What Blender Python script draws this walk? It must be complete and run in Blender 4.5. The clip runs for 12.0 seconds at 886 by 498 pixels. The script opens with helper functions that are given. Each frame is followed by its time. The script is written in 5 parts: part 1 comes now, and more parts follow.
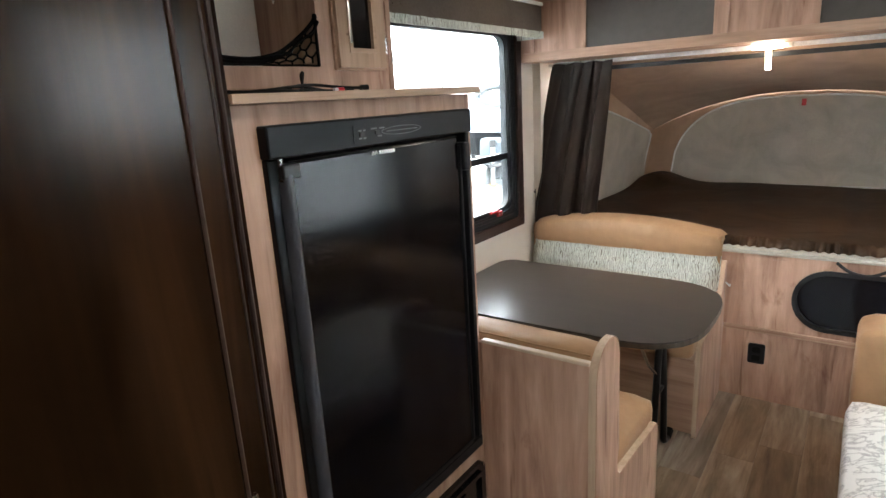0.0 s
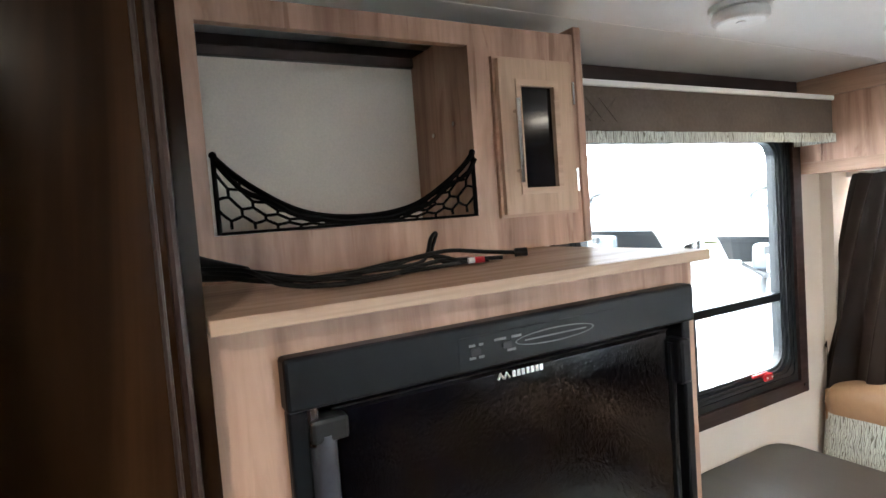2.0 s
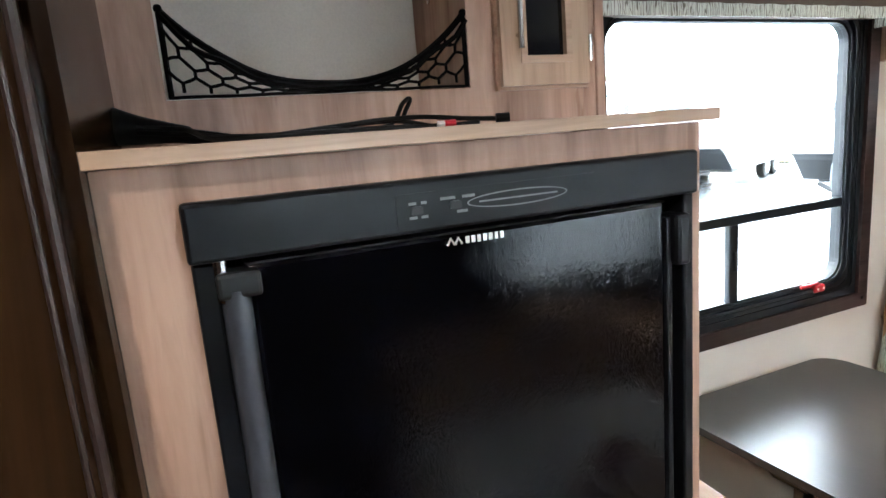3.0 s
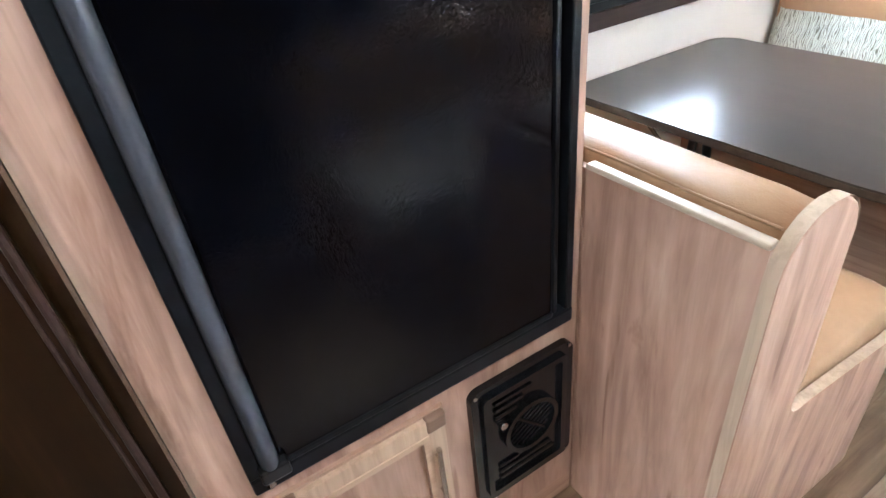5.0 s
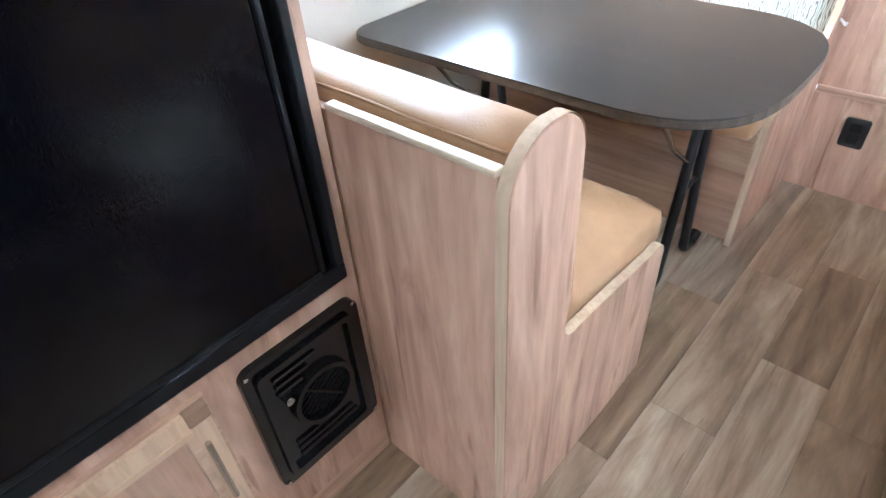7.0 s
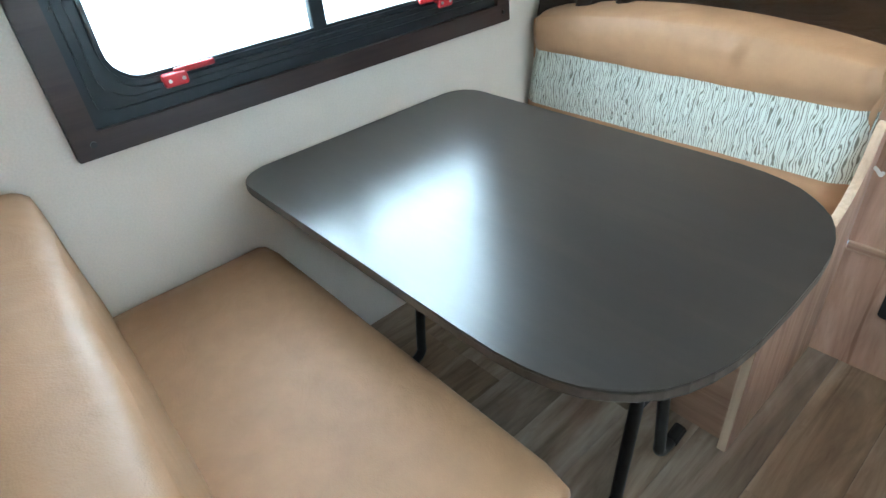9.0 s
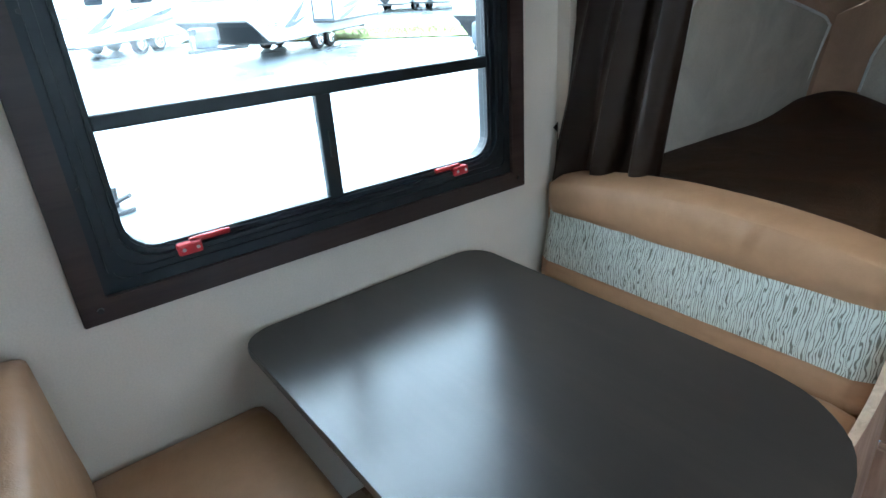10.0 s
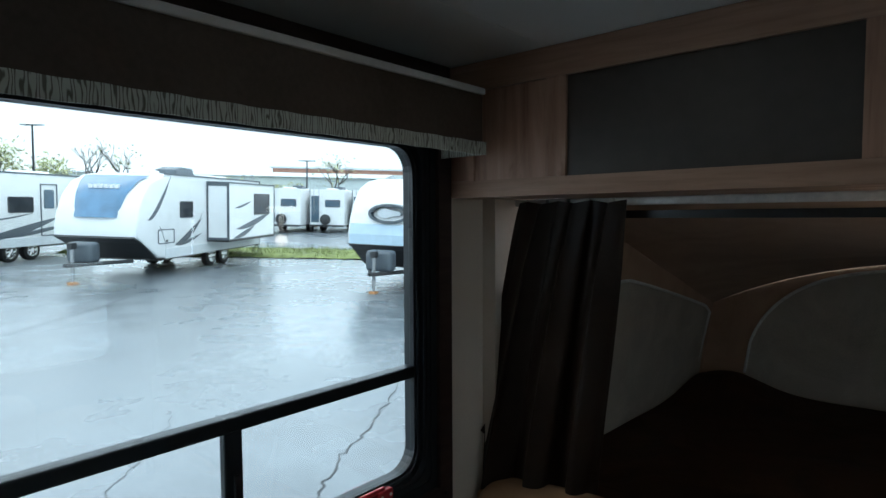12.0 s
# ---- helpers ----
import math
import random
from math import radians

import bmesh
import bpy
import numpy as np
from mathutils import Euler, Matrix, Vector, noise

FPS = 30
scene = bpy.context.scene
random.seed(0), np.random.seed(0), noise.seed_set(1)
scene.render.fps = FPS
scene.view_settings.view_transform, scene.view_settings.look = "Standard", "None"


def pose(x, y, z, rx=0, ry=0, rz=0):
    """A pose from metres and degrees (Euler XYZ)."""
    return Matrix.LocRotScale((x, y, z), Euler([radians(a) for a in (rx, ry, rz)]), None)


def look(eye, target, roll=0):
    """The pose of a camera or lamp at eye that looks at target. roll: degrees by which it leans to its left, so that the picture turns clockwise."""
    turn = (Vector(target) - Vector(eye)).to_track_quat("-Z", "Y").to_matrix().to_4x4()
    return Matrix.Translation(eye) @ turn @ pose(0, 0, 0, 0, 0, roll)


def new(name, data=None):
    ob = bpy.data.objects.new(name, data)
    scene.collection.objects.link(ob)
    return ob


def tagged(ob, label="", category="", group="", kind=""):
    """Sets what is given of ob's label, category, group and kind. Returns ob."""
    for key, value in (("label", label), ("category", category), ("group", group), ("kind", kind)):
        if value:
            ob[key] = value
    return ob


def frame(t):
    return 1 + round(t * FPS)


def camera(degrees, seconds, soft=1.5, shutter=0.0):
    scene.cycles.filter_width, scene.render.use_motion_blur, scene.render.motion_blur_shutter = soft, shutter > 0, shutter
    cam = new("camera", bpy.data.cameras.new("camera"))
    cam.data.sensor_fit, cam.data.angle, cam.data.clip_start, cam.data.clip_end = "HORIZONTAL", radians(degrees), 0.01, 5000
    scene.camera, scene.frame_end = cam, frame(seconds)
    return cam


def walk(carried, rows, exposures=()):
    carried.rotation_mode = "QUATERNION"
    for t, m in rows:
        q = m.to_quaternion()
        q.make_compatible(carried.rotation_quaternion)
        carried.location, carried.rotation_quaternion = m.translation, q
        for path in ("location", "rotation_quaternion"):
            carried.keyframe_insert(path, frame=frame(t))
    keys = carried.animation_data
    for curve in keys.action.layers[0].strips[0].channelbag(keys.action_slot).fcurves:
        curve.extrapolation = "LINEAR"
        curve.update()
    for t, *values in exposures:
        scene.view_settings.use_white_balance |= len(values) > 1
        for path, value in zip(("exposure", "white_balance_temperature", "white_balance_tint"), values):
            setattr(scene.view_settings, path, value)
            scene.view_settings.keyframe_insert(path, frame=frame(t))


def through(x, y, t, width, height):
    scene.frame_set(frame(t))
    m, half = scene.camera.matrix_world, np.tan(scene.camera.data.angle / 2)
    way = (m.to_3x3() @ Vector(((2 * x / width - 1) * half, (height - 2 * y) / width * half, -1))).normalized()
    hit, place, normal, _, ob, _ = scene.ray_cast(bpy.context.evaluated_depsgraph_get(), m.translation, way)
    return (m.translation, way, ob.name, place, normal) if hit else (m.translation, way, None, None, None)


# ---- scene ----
cam = camera(75.2, 12.0)
PATH = [
    (0, (1.437, 1.773, 1.449), (0.289, 3.331, 0.946), -3.4),
    (0.5, (1.454, 1.91, 1.488), (0.072, 3.301, 1.095), -3.7),
    (1, (1.418, 2.01, 1.519), (-0.15, 3.226, 1.267), -3.9),
    (1.5, (1.309, 2.114, 1.553), (-0.366, 3.197, 1.418), -4.0),
    (2, (1.227, 2.224, 1.548), (-0.515, 3.201, 1.432), -4.3),
    (2.5, (1.22, 2.318, 1.509), (-0.604, 3.11, 1.296), -3.8),
    (3, (1.215, 2.359, 1.459), (-0.596, 3.124, 1.093), -4.7),
    (3.2, (1.206, 2.358, 1.43), (-0.572, 3.176, 1.018), -5.2),
    (4.8, (1.242, 2.373, 1.252), (-0.27, 3.16, 0.206), -7.6),
    (5, (1.247, 2.37, 1.235), (-0.203, 3.177, 0.119), -6.7),
    (5.5, (1.271, 2.363, 1.198), (-0.03, 3.157, -0.097), -5.2),
    (6, (1.298, 2.38, 1.171), (0.137, 3.347, -0.14), -2.4),
    (6.5, (1.308, 2.448, 1.17), (0.227, 3.528, -0.12), -3.7),
    (6.7, (1.308, 2.484, 1.165), (0.226, 3.576, -0.114), -4.0),
    (8.5, (1.173, 2.892, 1.186), (0.034, 4.0165, -0.014), -5.6),
    (9, (1.239, 3.124, 1.212), (-0.05, 4.152, 0.079), -6.1),
    (9.5, (1.225, 3.21, 1.255), (-0.163, 4.24, 0.25), -5.1),
    (10, (1.213, 3.228, 1.329), (-0.258, 4.319, 0.524), -4.0),
    (10.5, (1.197, 3.231, 1.396), (-0.333, 4.372, 0.8), -3.2),
    (11, (1.175, 3.243, 1.448), (-0.349, 4.467, 1.027), -1.7),
    (11.5, (1.098, 3.254, 1.516), (-0.406, 4.548, 1.266), -1.8),
    (12, (1.007, 3.283, 1.551), (-0.312, 4.782, 1.439), -0.3),
]
LAMP_WATTS = 1.0
EXPOSURES = [
    (0, 0.30, 7000, 10),
    (2.5, 0.74, 6700, 10),
    (3.0, 0.70, 6500, 9),
    (5.0, 1.46, 6050, 10),
    (6.5, 1.52, 5750, 7),
    (8.5, 0.76, 5600, 1),
    (9.0, 0.54, 5650, -3),
    (9.5, 0.22, 5600, -2),
    (10.0, -0.35, 5500, 0),
    (10.5, -0.95, 5600, 0),
    (11.0, -1.8, 5700, 1),
    (11.5, -2.42, 5900, 1),
    (12.0, -2.75, 6000, 1),
]
walk(cam, [(t, look(eye, target, roll)) for t, eye, target, roll in PATH], EXPOSURES)

# ---- world, sun and lamps ----
world = bpy.data.worlds.new("overcast")
scene.world = world
world.use_nodes = True
wn, wl = world.node_tree.nodes, world.node_tree.links
sky = wn.new("ShaderNodeTexSky")
sky.sky_type, sky.sun_disc = "NISHITA", False
sky.sun_elevation, sky.sun_rotation = radians(50), radians(250)
sky.dust_density, sky.air_density = 4.0, 1.0
veil = wn.new("ShaderNodeMixRGB")
veil.inputs["Fac"].default_value = 0.8
veil.inputs["Color2"].default_value = (10.2, 11.6, 12.8, 1)
wl.new(sky.outputs["Color"], veil.inputs["Color1"])
wl.new(veil.outputs["Color"], wn["Background"].inputs["Color"])
wn["Background"].inputs["Strength"].default_value = 1.7

sun_data = bpy.data.lights.new("sun", "SUN")
sun_data.energy, sun_data.angle, sun_data.color = 5.0, radians(14), (1.0, 0.97, 0.92)
sun = new("sun", sun_data)
sun.matrix_world = look((6, 1, 12), (0, 0, 0))


# ---- materials ----
def nodes_of(name):
    m = bpy.data.materials.new(name)
    m.use_nodes = True
    return m, m.node_tree.nodes, m.node_tree.links, m.node_tree.nodes["Principled BSDF"]


def coords(n, l, scale=(1, 1, 1), rot=(0, 0, 0)):
    c = n.new("ShaderNodeTexCoord")
    mp = n.new("ShaderNodeMapping")
    mp.inputs["Scale"].default_value = scale
    mp.inputs["Rotation"].default_value = [radians(a) for a in rot]
    l.new(c.outputs["Object"], mp.inputs["Vector"])
    return mp.outputs["Vector"]


def noise_tex(n, l, vec, scale, detail=4.0, rough=0.55, distort=0.0):
    t = n.new("ShaderNodeTexNoise")
    t.inputs["Scale"].default_value = scale
    t.inputs["Detail"].default_value = detail
    t.inputs["Roughness"].default_value = rough
    t.inputs["Distortion"].default_value = distort
    l.new(vec, t.inputs["Vector"])
    return t.outputs["Fac"]


def ramp(n, l, fac, stops):
    r = n.new("ShaderNodeValToRGB")
    e = r.color_ramp.elements
    while len(e) < len(stops):
        e.new(0.5)
    for k, (p, c) in zip(e, stops):
        k.position, k.color = p, (*c, 1) if len(c) == 3 else c
    l.new(fac, r.inputs["Fac"])
    return r.outputs["Color"]


def mix(n, l, a, b, fac, kind="MIX"):
    m = n.new("ShaderNodeMixRGB")
    m.blend_type = kind
    if isinstance(fac, float):
        m.inputs["Fac"].default_value = fac
    else:
        l.new(fac, m.inputs["Fac"])
    for key, v in (("Color1", a), ("Color2", b)):
        if isinstance(v, tuple):
            m.inputs[key].default_value = (*v, 1)
        else:
            l.new(v, m.inputs[key])
    return m.outputs["Color"]


def bump(n, l, bsdf, height, strength=0.2, dist=0.002):
    b = n.new("ShaderNodeBump")
    b.inputs["Strength"].default_value = strength
    b.inputs["Distance"].default_value = dist
    l.new(height, b.inputs["Height"])
    l.new(b.outputs["Normal"], bsdf.inputs["Normal"])


def plain(name, color, rough=0.5, metal=0.0, grain=60.0, amount=0.12, relief=0.1, spec=0.5, coat=0.0):
    """Painted, moulded or metal surface with a slight mottling."""
    m, n, l, b = nodes_of(name)
    v = coords(n, l)
    f = noise_tex(n, l, v, grain)
    big = noise_tex(n, l, v, 3.0)
    dark = tuple(c * (1 - amount) for c in color)
    lite = tuple(min(1, c * (1 + amount)) for c in color)
    c1 = ramp(n, l, f, [(0.3, dark), (0.7, lite)])
    c2 = ramp(n, l, big, [(0.3, (0.9, 0.9, 0.9)), (0.7, (1, 1, 1))])
    l.new(mix(n, l, c1, c2, 1.0, "MULTIPLY"), b.inputs["Base Color"])
    b.inputs["Roughness"].default_value = rough
    b.inputs["Metallic"].default_value = metal
    b.inputs["Specular IOR Level"].default_value = spec
    b.inputs["Coat Weight"].default_value = coat
    if relief:
        bump(n, l, b, f, relief, 0.001)
    return m


def wood(name, dark, mid, lite, axis="z", rough=0.45, spec=0.4, knots=True, per_piece=False, blur=1.0, coat=0.0, streak=0.8, relief=0.12, stretch=0.06, smear=0.0):
    """Long-grained laminate: broad bands, fine streaks and a few knots, running along an axis."""
    m, n, l, b = nodes_of(name)
    s = {"x": (stretch, 1, 1), "y": (1, stretch, 1), "z": (1, 1, stretch)}[axis]
    base = coords(n, l, s)
    if per_piece:
        info = n.new("ShaderNodeObjectInfo")
        mul = n.new("ShaderNodeVectorMath")
        mul.operation = "SCALE"
        mul.inputs[0].default_value = (37.0, 91.0, 53.0)
        l.new(info.outputs["Random"], mul.inputs["Scale"])
        add = n.new("ShaderNodeVectorMath")
        add.operation = "ADD"
        l.new(base, add.inputs[0])
        l.new(mul.outputs[0], add.inputs[1])
        base = add.outputs[0]
    broad = noise_tex(n, l, base, 10.0 * blur, 5.0, 0.6, 1.6)
    fine = noise_tex(n, l, base, 70.0 * blur, 6.0, 0.65, 0.8)
    pores = noise_tex(n, l, base, 320.0, 2.0, 0.5)
    c1 = ramp(n, l, broad, [(0.28, dark), (0.5, mid), (0.72, lite)])
    c2 = ramp(n, l, fine, [(0.3, (0.74, 0.72, 0.7)), (0.55, (1, 1, 1))])
    c = mix(n, l, c1, c2, streak, "MULTIPLY")
    if smear:
        sm = noise_tex(n, l, coords(n, l, tuple(0.22 if q == stretch else 1 for q in s)), 5.5, 4.0, 0.62, 1.0)
        c = mix(n, l, c, ramp(n, l, sm, [(0.32, (0.62, 0.56, 0.53)), (0.5, (0.98, 0.96, 0.95)), (0.68, (1.16, 1.15, 1.14))]), smear, "MULTIPLY")
        flecks = noise_tex(n, l, coords(n, l, tuple(0.09 if q == stretch else 1 for q in s)), 34.0, 2.0, 0.5, 0.4)
        c = mix(n, l, c, ramp(n, l, flecks, [(0.27, (0.55, 0.47, 0.42)), (0.34, (1, 1, 1))]), smear, "MULTIPLY")
    if knots:
        kv = coords(n, l, tuple(0.3 if q == stretch else 1 for q in s))
        k = noise_tex(n, l, kv, 7.0, 4.0, 0.6, 2.0)
        kc = ramp(n, l, k, [(0.26, (0.55, 0.42, 0.35)), (0.40, (1, 1, 1))])
        c = mix(n, l, c, kc, 0.85, "MULTIPLY")
    if per_piece:
        tone = ramp(n, l, info.outputs["Random"], [(0.0, (0.74, 0.64, 0.53)), (0.25, (1.0, 0.90, 0.78)), (0.5, (0.84, 0.84, 0.84)), (0.75, (1.2, 1.15, 1.08)), (1.0, (1.25, 1.29, 1.32))])
        c = mix(n, l, c, tone, 1.0, "MULTIPLY")
    l.new(c, b.inputs["Base Color"])
    r = ramp(n, l, fine, [(0.3, (rough + 0.15 * streak,) * 3), (0.7, (rough - 0.06 * streak,) * 3)])
    l.new(r, b.inputs["Roughness"])
    b.inputs["Specular IOR Level"].default_value = spec
    b.inputs["Coat Weight"].default_value = coat
    b.inputs["Coat Roughness"].default_value = 0.25
    if relief:
        bump(n, l, b, pores, relief, 0.0006)
    return m


def leather(name, color):
    m, n, l, b = nodes_of(name)
    v = coords(n, l)
    vor = n.new("ShaderNodeTexVoronoi")
    vor.inputs["Scale"].default_value = 420.0
    l.new(v, vor.inputs["Vector"])
    cr = noise_tex(n, l, v, 9.0, 5.0, 0.6, 1.2)
    mot = noise_tex(n, l, v, 22.0, 4.0)
    c = ramp(n, l, mot, [(0.3, tuple(q * 0.93 for q in color)), (0.7, tuple(min(1, q * 1.06) for q in color))])
    l.new(c, b.inputs["Base Color"])
    b.inputs["Roughness"].default_value = 0.5
    b.inputs["Specular IOR Level"].default_value = 0.32
    h = mix(n, l, vor.outputs["Distance"], cr, 0.93)
    bump(n, l, b, h, 0.5, 0.006)
    return m


def fabric(name, color, rough=0.9, sheen=0.3, weave=500.0, folds=0.0, through=0.0, contrast=1.0):
    m, n, l, b = nodes_of(name)
    v = coords(n, l)
    w = noise_tex(n, l, v, weave, 2.0)
    big = noise_tex(n, l, v, 5.0, 4.0, 0.6, 0.8)
    c = ramp(n, l, mix(n, l, w, big, 0.6), [(0.5 - 0.2 / contrast, tuple(q * 0.72 / contrast ** 0.5 for q in color)), (0.5 + 0.2 / contrast, tuple(min(1, q * 1.2 * contrast ** 0.5) for q in color))])
    l.new(c, b.inputs["Base Color"])
    b.inputs["Roughness"].default_value = rough
    b.inputs["Sheen Weight"].default_value = sheen
    b.inputs["Specular IOR Level"].default_value = 0.2
    bump(n, l, b, mix(n, l, w, big, 0.85), 0.4, 0.002 + folds)
    if through:
        t = n.new("ShaderNodeBsdfTranslucent")
        l.new(c, t.inputs["Color"])
        mx = n.new("ShaderNodeMixShader")
        mx.inputs["Fac"].default_value = through
        l.new(b.outputs[0], mx.inputs[1])
        l.new(t.outputs[0], mx.inputs[2])
        l.new(mx.outputs[0], n["Material Output"].inputs["Surface"])
    return m


def bark_print(name, across="x"):
    """White cloth printed with long upright rings, one inside the other, in fine dark lines."""
    m, n, l, b = nodes_of(name)
    v = coords(n, l, (1, 0, 0.22), (90, 0, 0)) if across == "x" else coords(n, l, (0, 1, 0.22), (0, 90, 0))
    wob = noise_tex(n, l, v, 105.0, 1.0, 0.4)
    sep = n.new("ShaderNodeSeparateXYZ")
    l.new(v, sep.inputs[0])
    w = n.new("ShaderNodeMath")
    w.operation = "MULTIPLY"
    w.inputs[1].default_value = 17.0
    l.new(wob, w.inputs[0])
    k = n.new("ShaderNodeMath")
    k.operation = "MULTIPLY_ADD"
    k.inputs[1].default_value = 1050.0
    l.new(sep.outputs["X" if across == "x" else "Y"], k.inputs[0])
    l.new(w.outputs[0], k.inputs[2])
    sn = n.new("ShaderNodeMath")
    sn.operation = "SINE"
    l.new(k.outputs[0], sn.inputs[0])
    up = n.new("ShaderNodeMath")
    up.operation = "MULTIPLY_ADD"
    up.inputs[1].default_value = 0.5
    up.inputs[2].default_value = 0.5
    l.new(sn.outputs[0], up.inputs[0])
    c = ramp(n, l, up.outputs[0], [(0.06, (0.17, 0.17, 0.14)), (0.40, (0.60, 0.63, 0.57))])
    l.new(c, b.inputs["Base Color"])
    b.inputs["Roughness"].default_value = 0.85
    fine = noise_tex(n, l, coords(n, l), 600.0, 2.0)
    bump(n, l, b, fine, 0.2, 0.001)
    return m


def dark_laminate(name):
    """Near-black table laminate with faint brown grain along its length."""
    m, n, l, b = nodes_of(name)
    a = noise_tex(n, l, coords(n, l, (0.12, 1, 1)), 16.0, 4.0, 0.6, 0.5)
    f = noise_tex(n, l, coords(n, l, (0.05, 1, 1)), 120.0, 3.0, 0.6)
    c = ramp(n, l, mix(n, l, a, f, 0.12), [(0.25, (0.0165, 0.0138, 0.0118)), (0.5, (0.0205, 0.0170, 0.0145)), (0.75, (0.030, 0.0240, 0.0195))])
    l.new(c, b.inputs["Base Color"])
    b.inputs["Roughness"].default_value = 0.28
    b.inputs["Specular IOR Level"].default_value = 0.52
    return m


def glow(name, color, strength):
    m, n, l, b = nodes_of(name)
    b.inputs["Base Color"].default_value = (*color, 1)
    b.inputs["Emission Color"].default_value = (*color, 1)
    b.inputs["Emission Strength"].default_value = strength
    return m


def glass(name, tint=(1, 1, 1), rough=0.0):
    m, n, l, b = nodes_of(name)
    b.inputs["Base Color"].default_value = (*tint, 1)
    b.inputs["Roughness"].default_value = rough
    b.inputs["Transmission Weight"].default_value = 1.0
    b.inputs["IOR"].default_value = 1.45
    return m


M_WALL = plain("cream_wall_vinyl", (0.72, 0.645, 0.565), 0.7, grain=240.0, amount=0.05, relief=0.25)
M_CEIL = plain("white_ceiling_panel", (0.74, 0.75, 0.74), 0.6, grain=300.0, amount=0.03, relief=0.15)
M_OAK = wood("light_oak_laminate", (0.27, 0.145, 0.10), (0.45, 0.275, 0.195), (0.56, 0.37, 0.275), streak=0.5, stretch=0.10, smear=0.75)
M_OAK_X = wood("light_oak_laminate_across", (0.30, 0.17, 0.115), (0.44, 0.275, 0.19), (0.54, 0.36, 0.26), "x", knots=False)
M_OAK_Y = wood("light_oak_laminate_along", (0.29, 0.16, 0.105), (0.43, 0.265, 0.18), (0.53, 0.35, 0.25), "y", knots=False)
M_MAPLE = wood("maple_edge", (0.42, 0.27, 0.18), (0.51, 0.34, 0.23), (0.58, 0.40, 0.28), knots=False, rough=0.35, spec=0.5)
M_MAPLE_Y = wood("maple_edge_along", (0.42, 0.27, 0.18), (0.51, 0.34, 0.23), (0.58, 0.40, 0.28), "y", knots=False, rough=0.35, spec=0.5)
M_ENDGRAIN = wood("oak_end_grain", (0.15, 0.085, 0.055), (0.22, 0.13, 0.085), (0.30, 0.19, 0.13), "y", knots=False)
M_WALNUT = wood("dark_walnut_laminate", (0.007, 0.0030, 0.0013), (0.018, 0.0080, 0.0035), (0.042, 0.0195, 0.0087), rough=0.20, spec=0.13, knots=False, streak=0.2, relief=0.02, blur=0.6, smear=0.4)
M_TRIM = wood("dark_brown_trim", (0.025, 0.013, 0.011), (0.036, 0.019, 0.016), (0.05, 0.027, 0.022), "y", rough=0.4, knots=False)
M_TABLE_EDGE = plain("brown_table_edge", (0.055, 0.040, 0.030), 0.35, grain=80.0, amount=0.2)
M_TABLE = dark_laminate("charcoal_laminate")
M_FLOOR = wood("greyed_oak_vinyl", (0.17, 0.125, 0.09), (0.33, 0.262, 0.20), (0.46, 0.395, 0.325), "y", rough=0.42, spec=0.4, per_piece=True, streak=0.6, stretch=0.11, smear=1.0)
M_FRIDGE = plain("black_fridge_plastic", (0.006, 0.0065, 0.008), 0.4, grain=500.0, amount=0.1, relief=0.05, spec=0.18)
M_GRIP = plain("slate_grip_plastic", (0.065, 0.07, 0.085), 0.3, grain=300.0, amount=0.06, relief=0.02)
M_BLACK = plain("black_plastic", (0.007, 0.007, 0.0075), 0.38, grain=200.0)
M_BLACKMETAL = plain("black_window_metal", (0.0085, 0.012, 0.016), 0.42, grain=120.0, spec=0.35)
M_CHROME = plain("brushed_chrome", (0.62, 0.61, 0.6), 0.22, 1.0, grain=200.0, amount=0.08, relief=0.02)
M_ALU = plain("white_aluminium", (0.72, 0.72, 0.7), 0.35, 0.3)
M_CREAM = plain("cream_edge_rail", (0.42, 0.38, 0.33), 0.45)
M_CAP = plain("cream_edge_cap", (0.53, 0.415, 0.31), 0.35, grain=40.0, amount=0.05)
M_EDGE = wood("pale_maple_banding", (0.45, 0.32, 0.22), (0.54, 0.40, 0.285), (0.60, 0.46, 0.34), knots=False, rough=0.3, spec=0.5)
M_MARK = plain("grey_printed_mark", (0.22, 0.22, 0.22), 0.5)
M_WHITE = plain("white_plastic", (0.78, 0.78, 0.76), 0.4, amount=0.03)
M_RED = plain("red_plastic", (0.55, 0.02, 0.03), 0.35)
M_TAN = leather("tan_leatherette", (0.355, 0.205, 0.11))
M_PRINT = bark_print("wood_grain_print_cloth")
M_PRINT_Y = bark_print("wood_grain_print_hem", "y")
M_CURTAIN = fabric("brown_curtain_cloth", (0.020, 0.0108, 0.0070), 0.45, 0.0)
M_VELVET = fabric("brown_velvet", (0.042, 0.0215, 0.0112), 0.55, 0.0, 250.0, 0.045, contrast=1.7)
M_VALANCE = fabric("quilted_taupe_leatherette", (0.10, 0.075, 0.058), 0.6, 0.1, 90.0)
M_ROOF_CLOTH = fabric("tan_tent_cloth", (0.48, 0.31, 0.21), 0.85, 0.1, 400.0, 0.006, 0.0)
M_TENT_DARK = fabric("grey_tent_window_flap", (0.50, 0.46, 0.40), 0.6, 0.1, 300.0, 0.006, 0.0)
M_PIPING = plain("white_piping", (0.8, 0.8, 0.78), 0.4)
M_GREYPANEL = plain("grey_frosted_panel", (0.072, 0.062, 0.054), 0.5, grain=30.0, amount=0.08)
M_LAMP = glow("lit_lamp_lens", (1.0, 0.93, 0.82), 9.0)
M_RUBBER = plain("black_rubber", (0.006, 0.006, 0.006), 0.6, spec=0.3)
M_NET = plain("black_elastic_cord", (0.003, 0.003, 0.003), 0.8, spec=0.12)
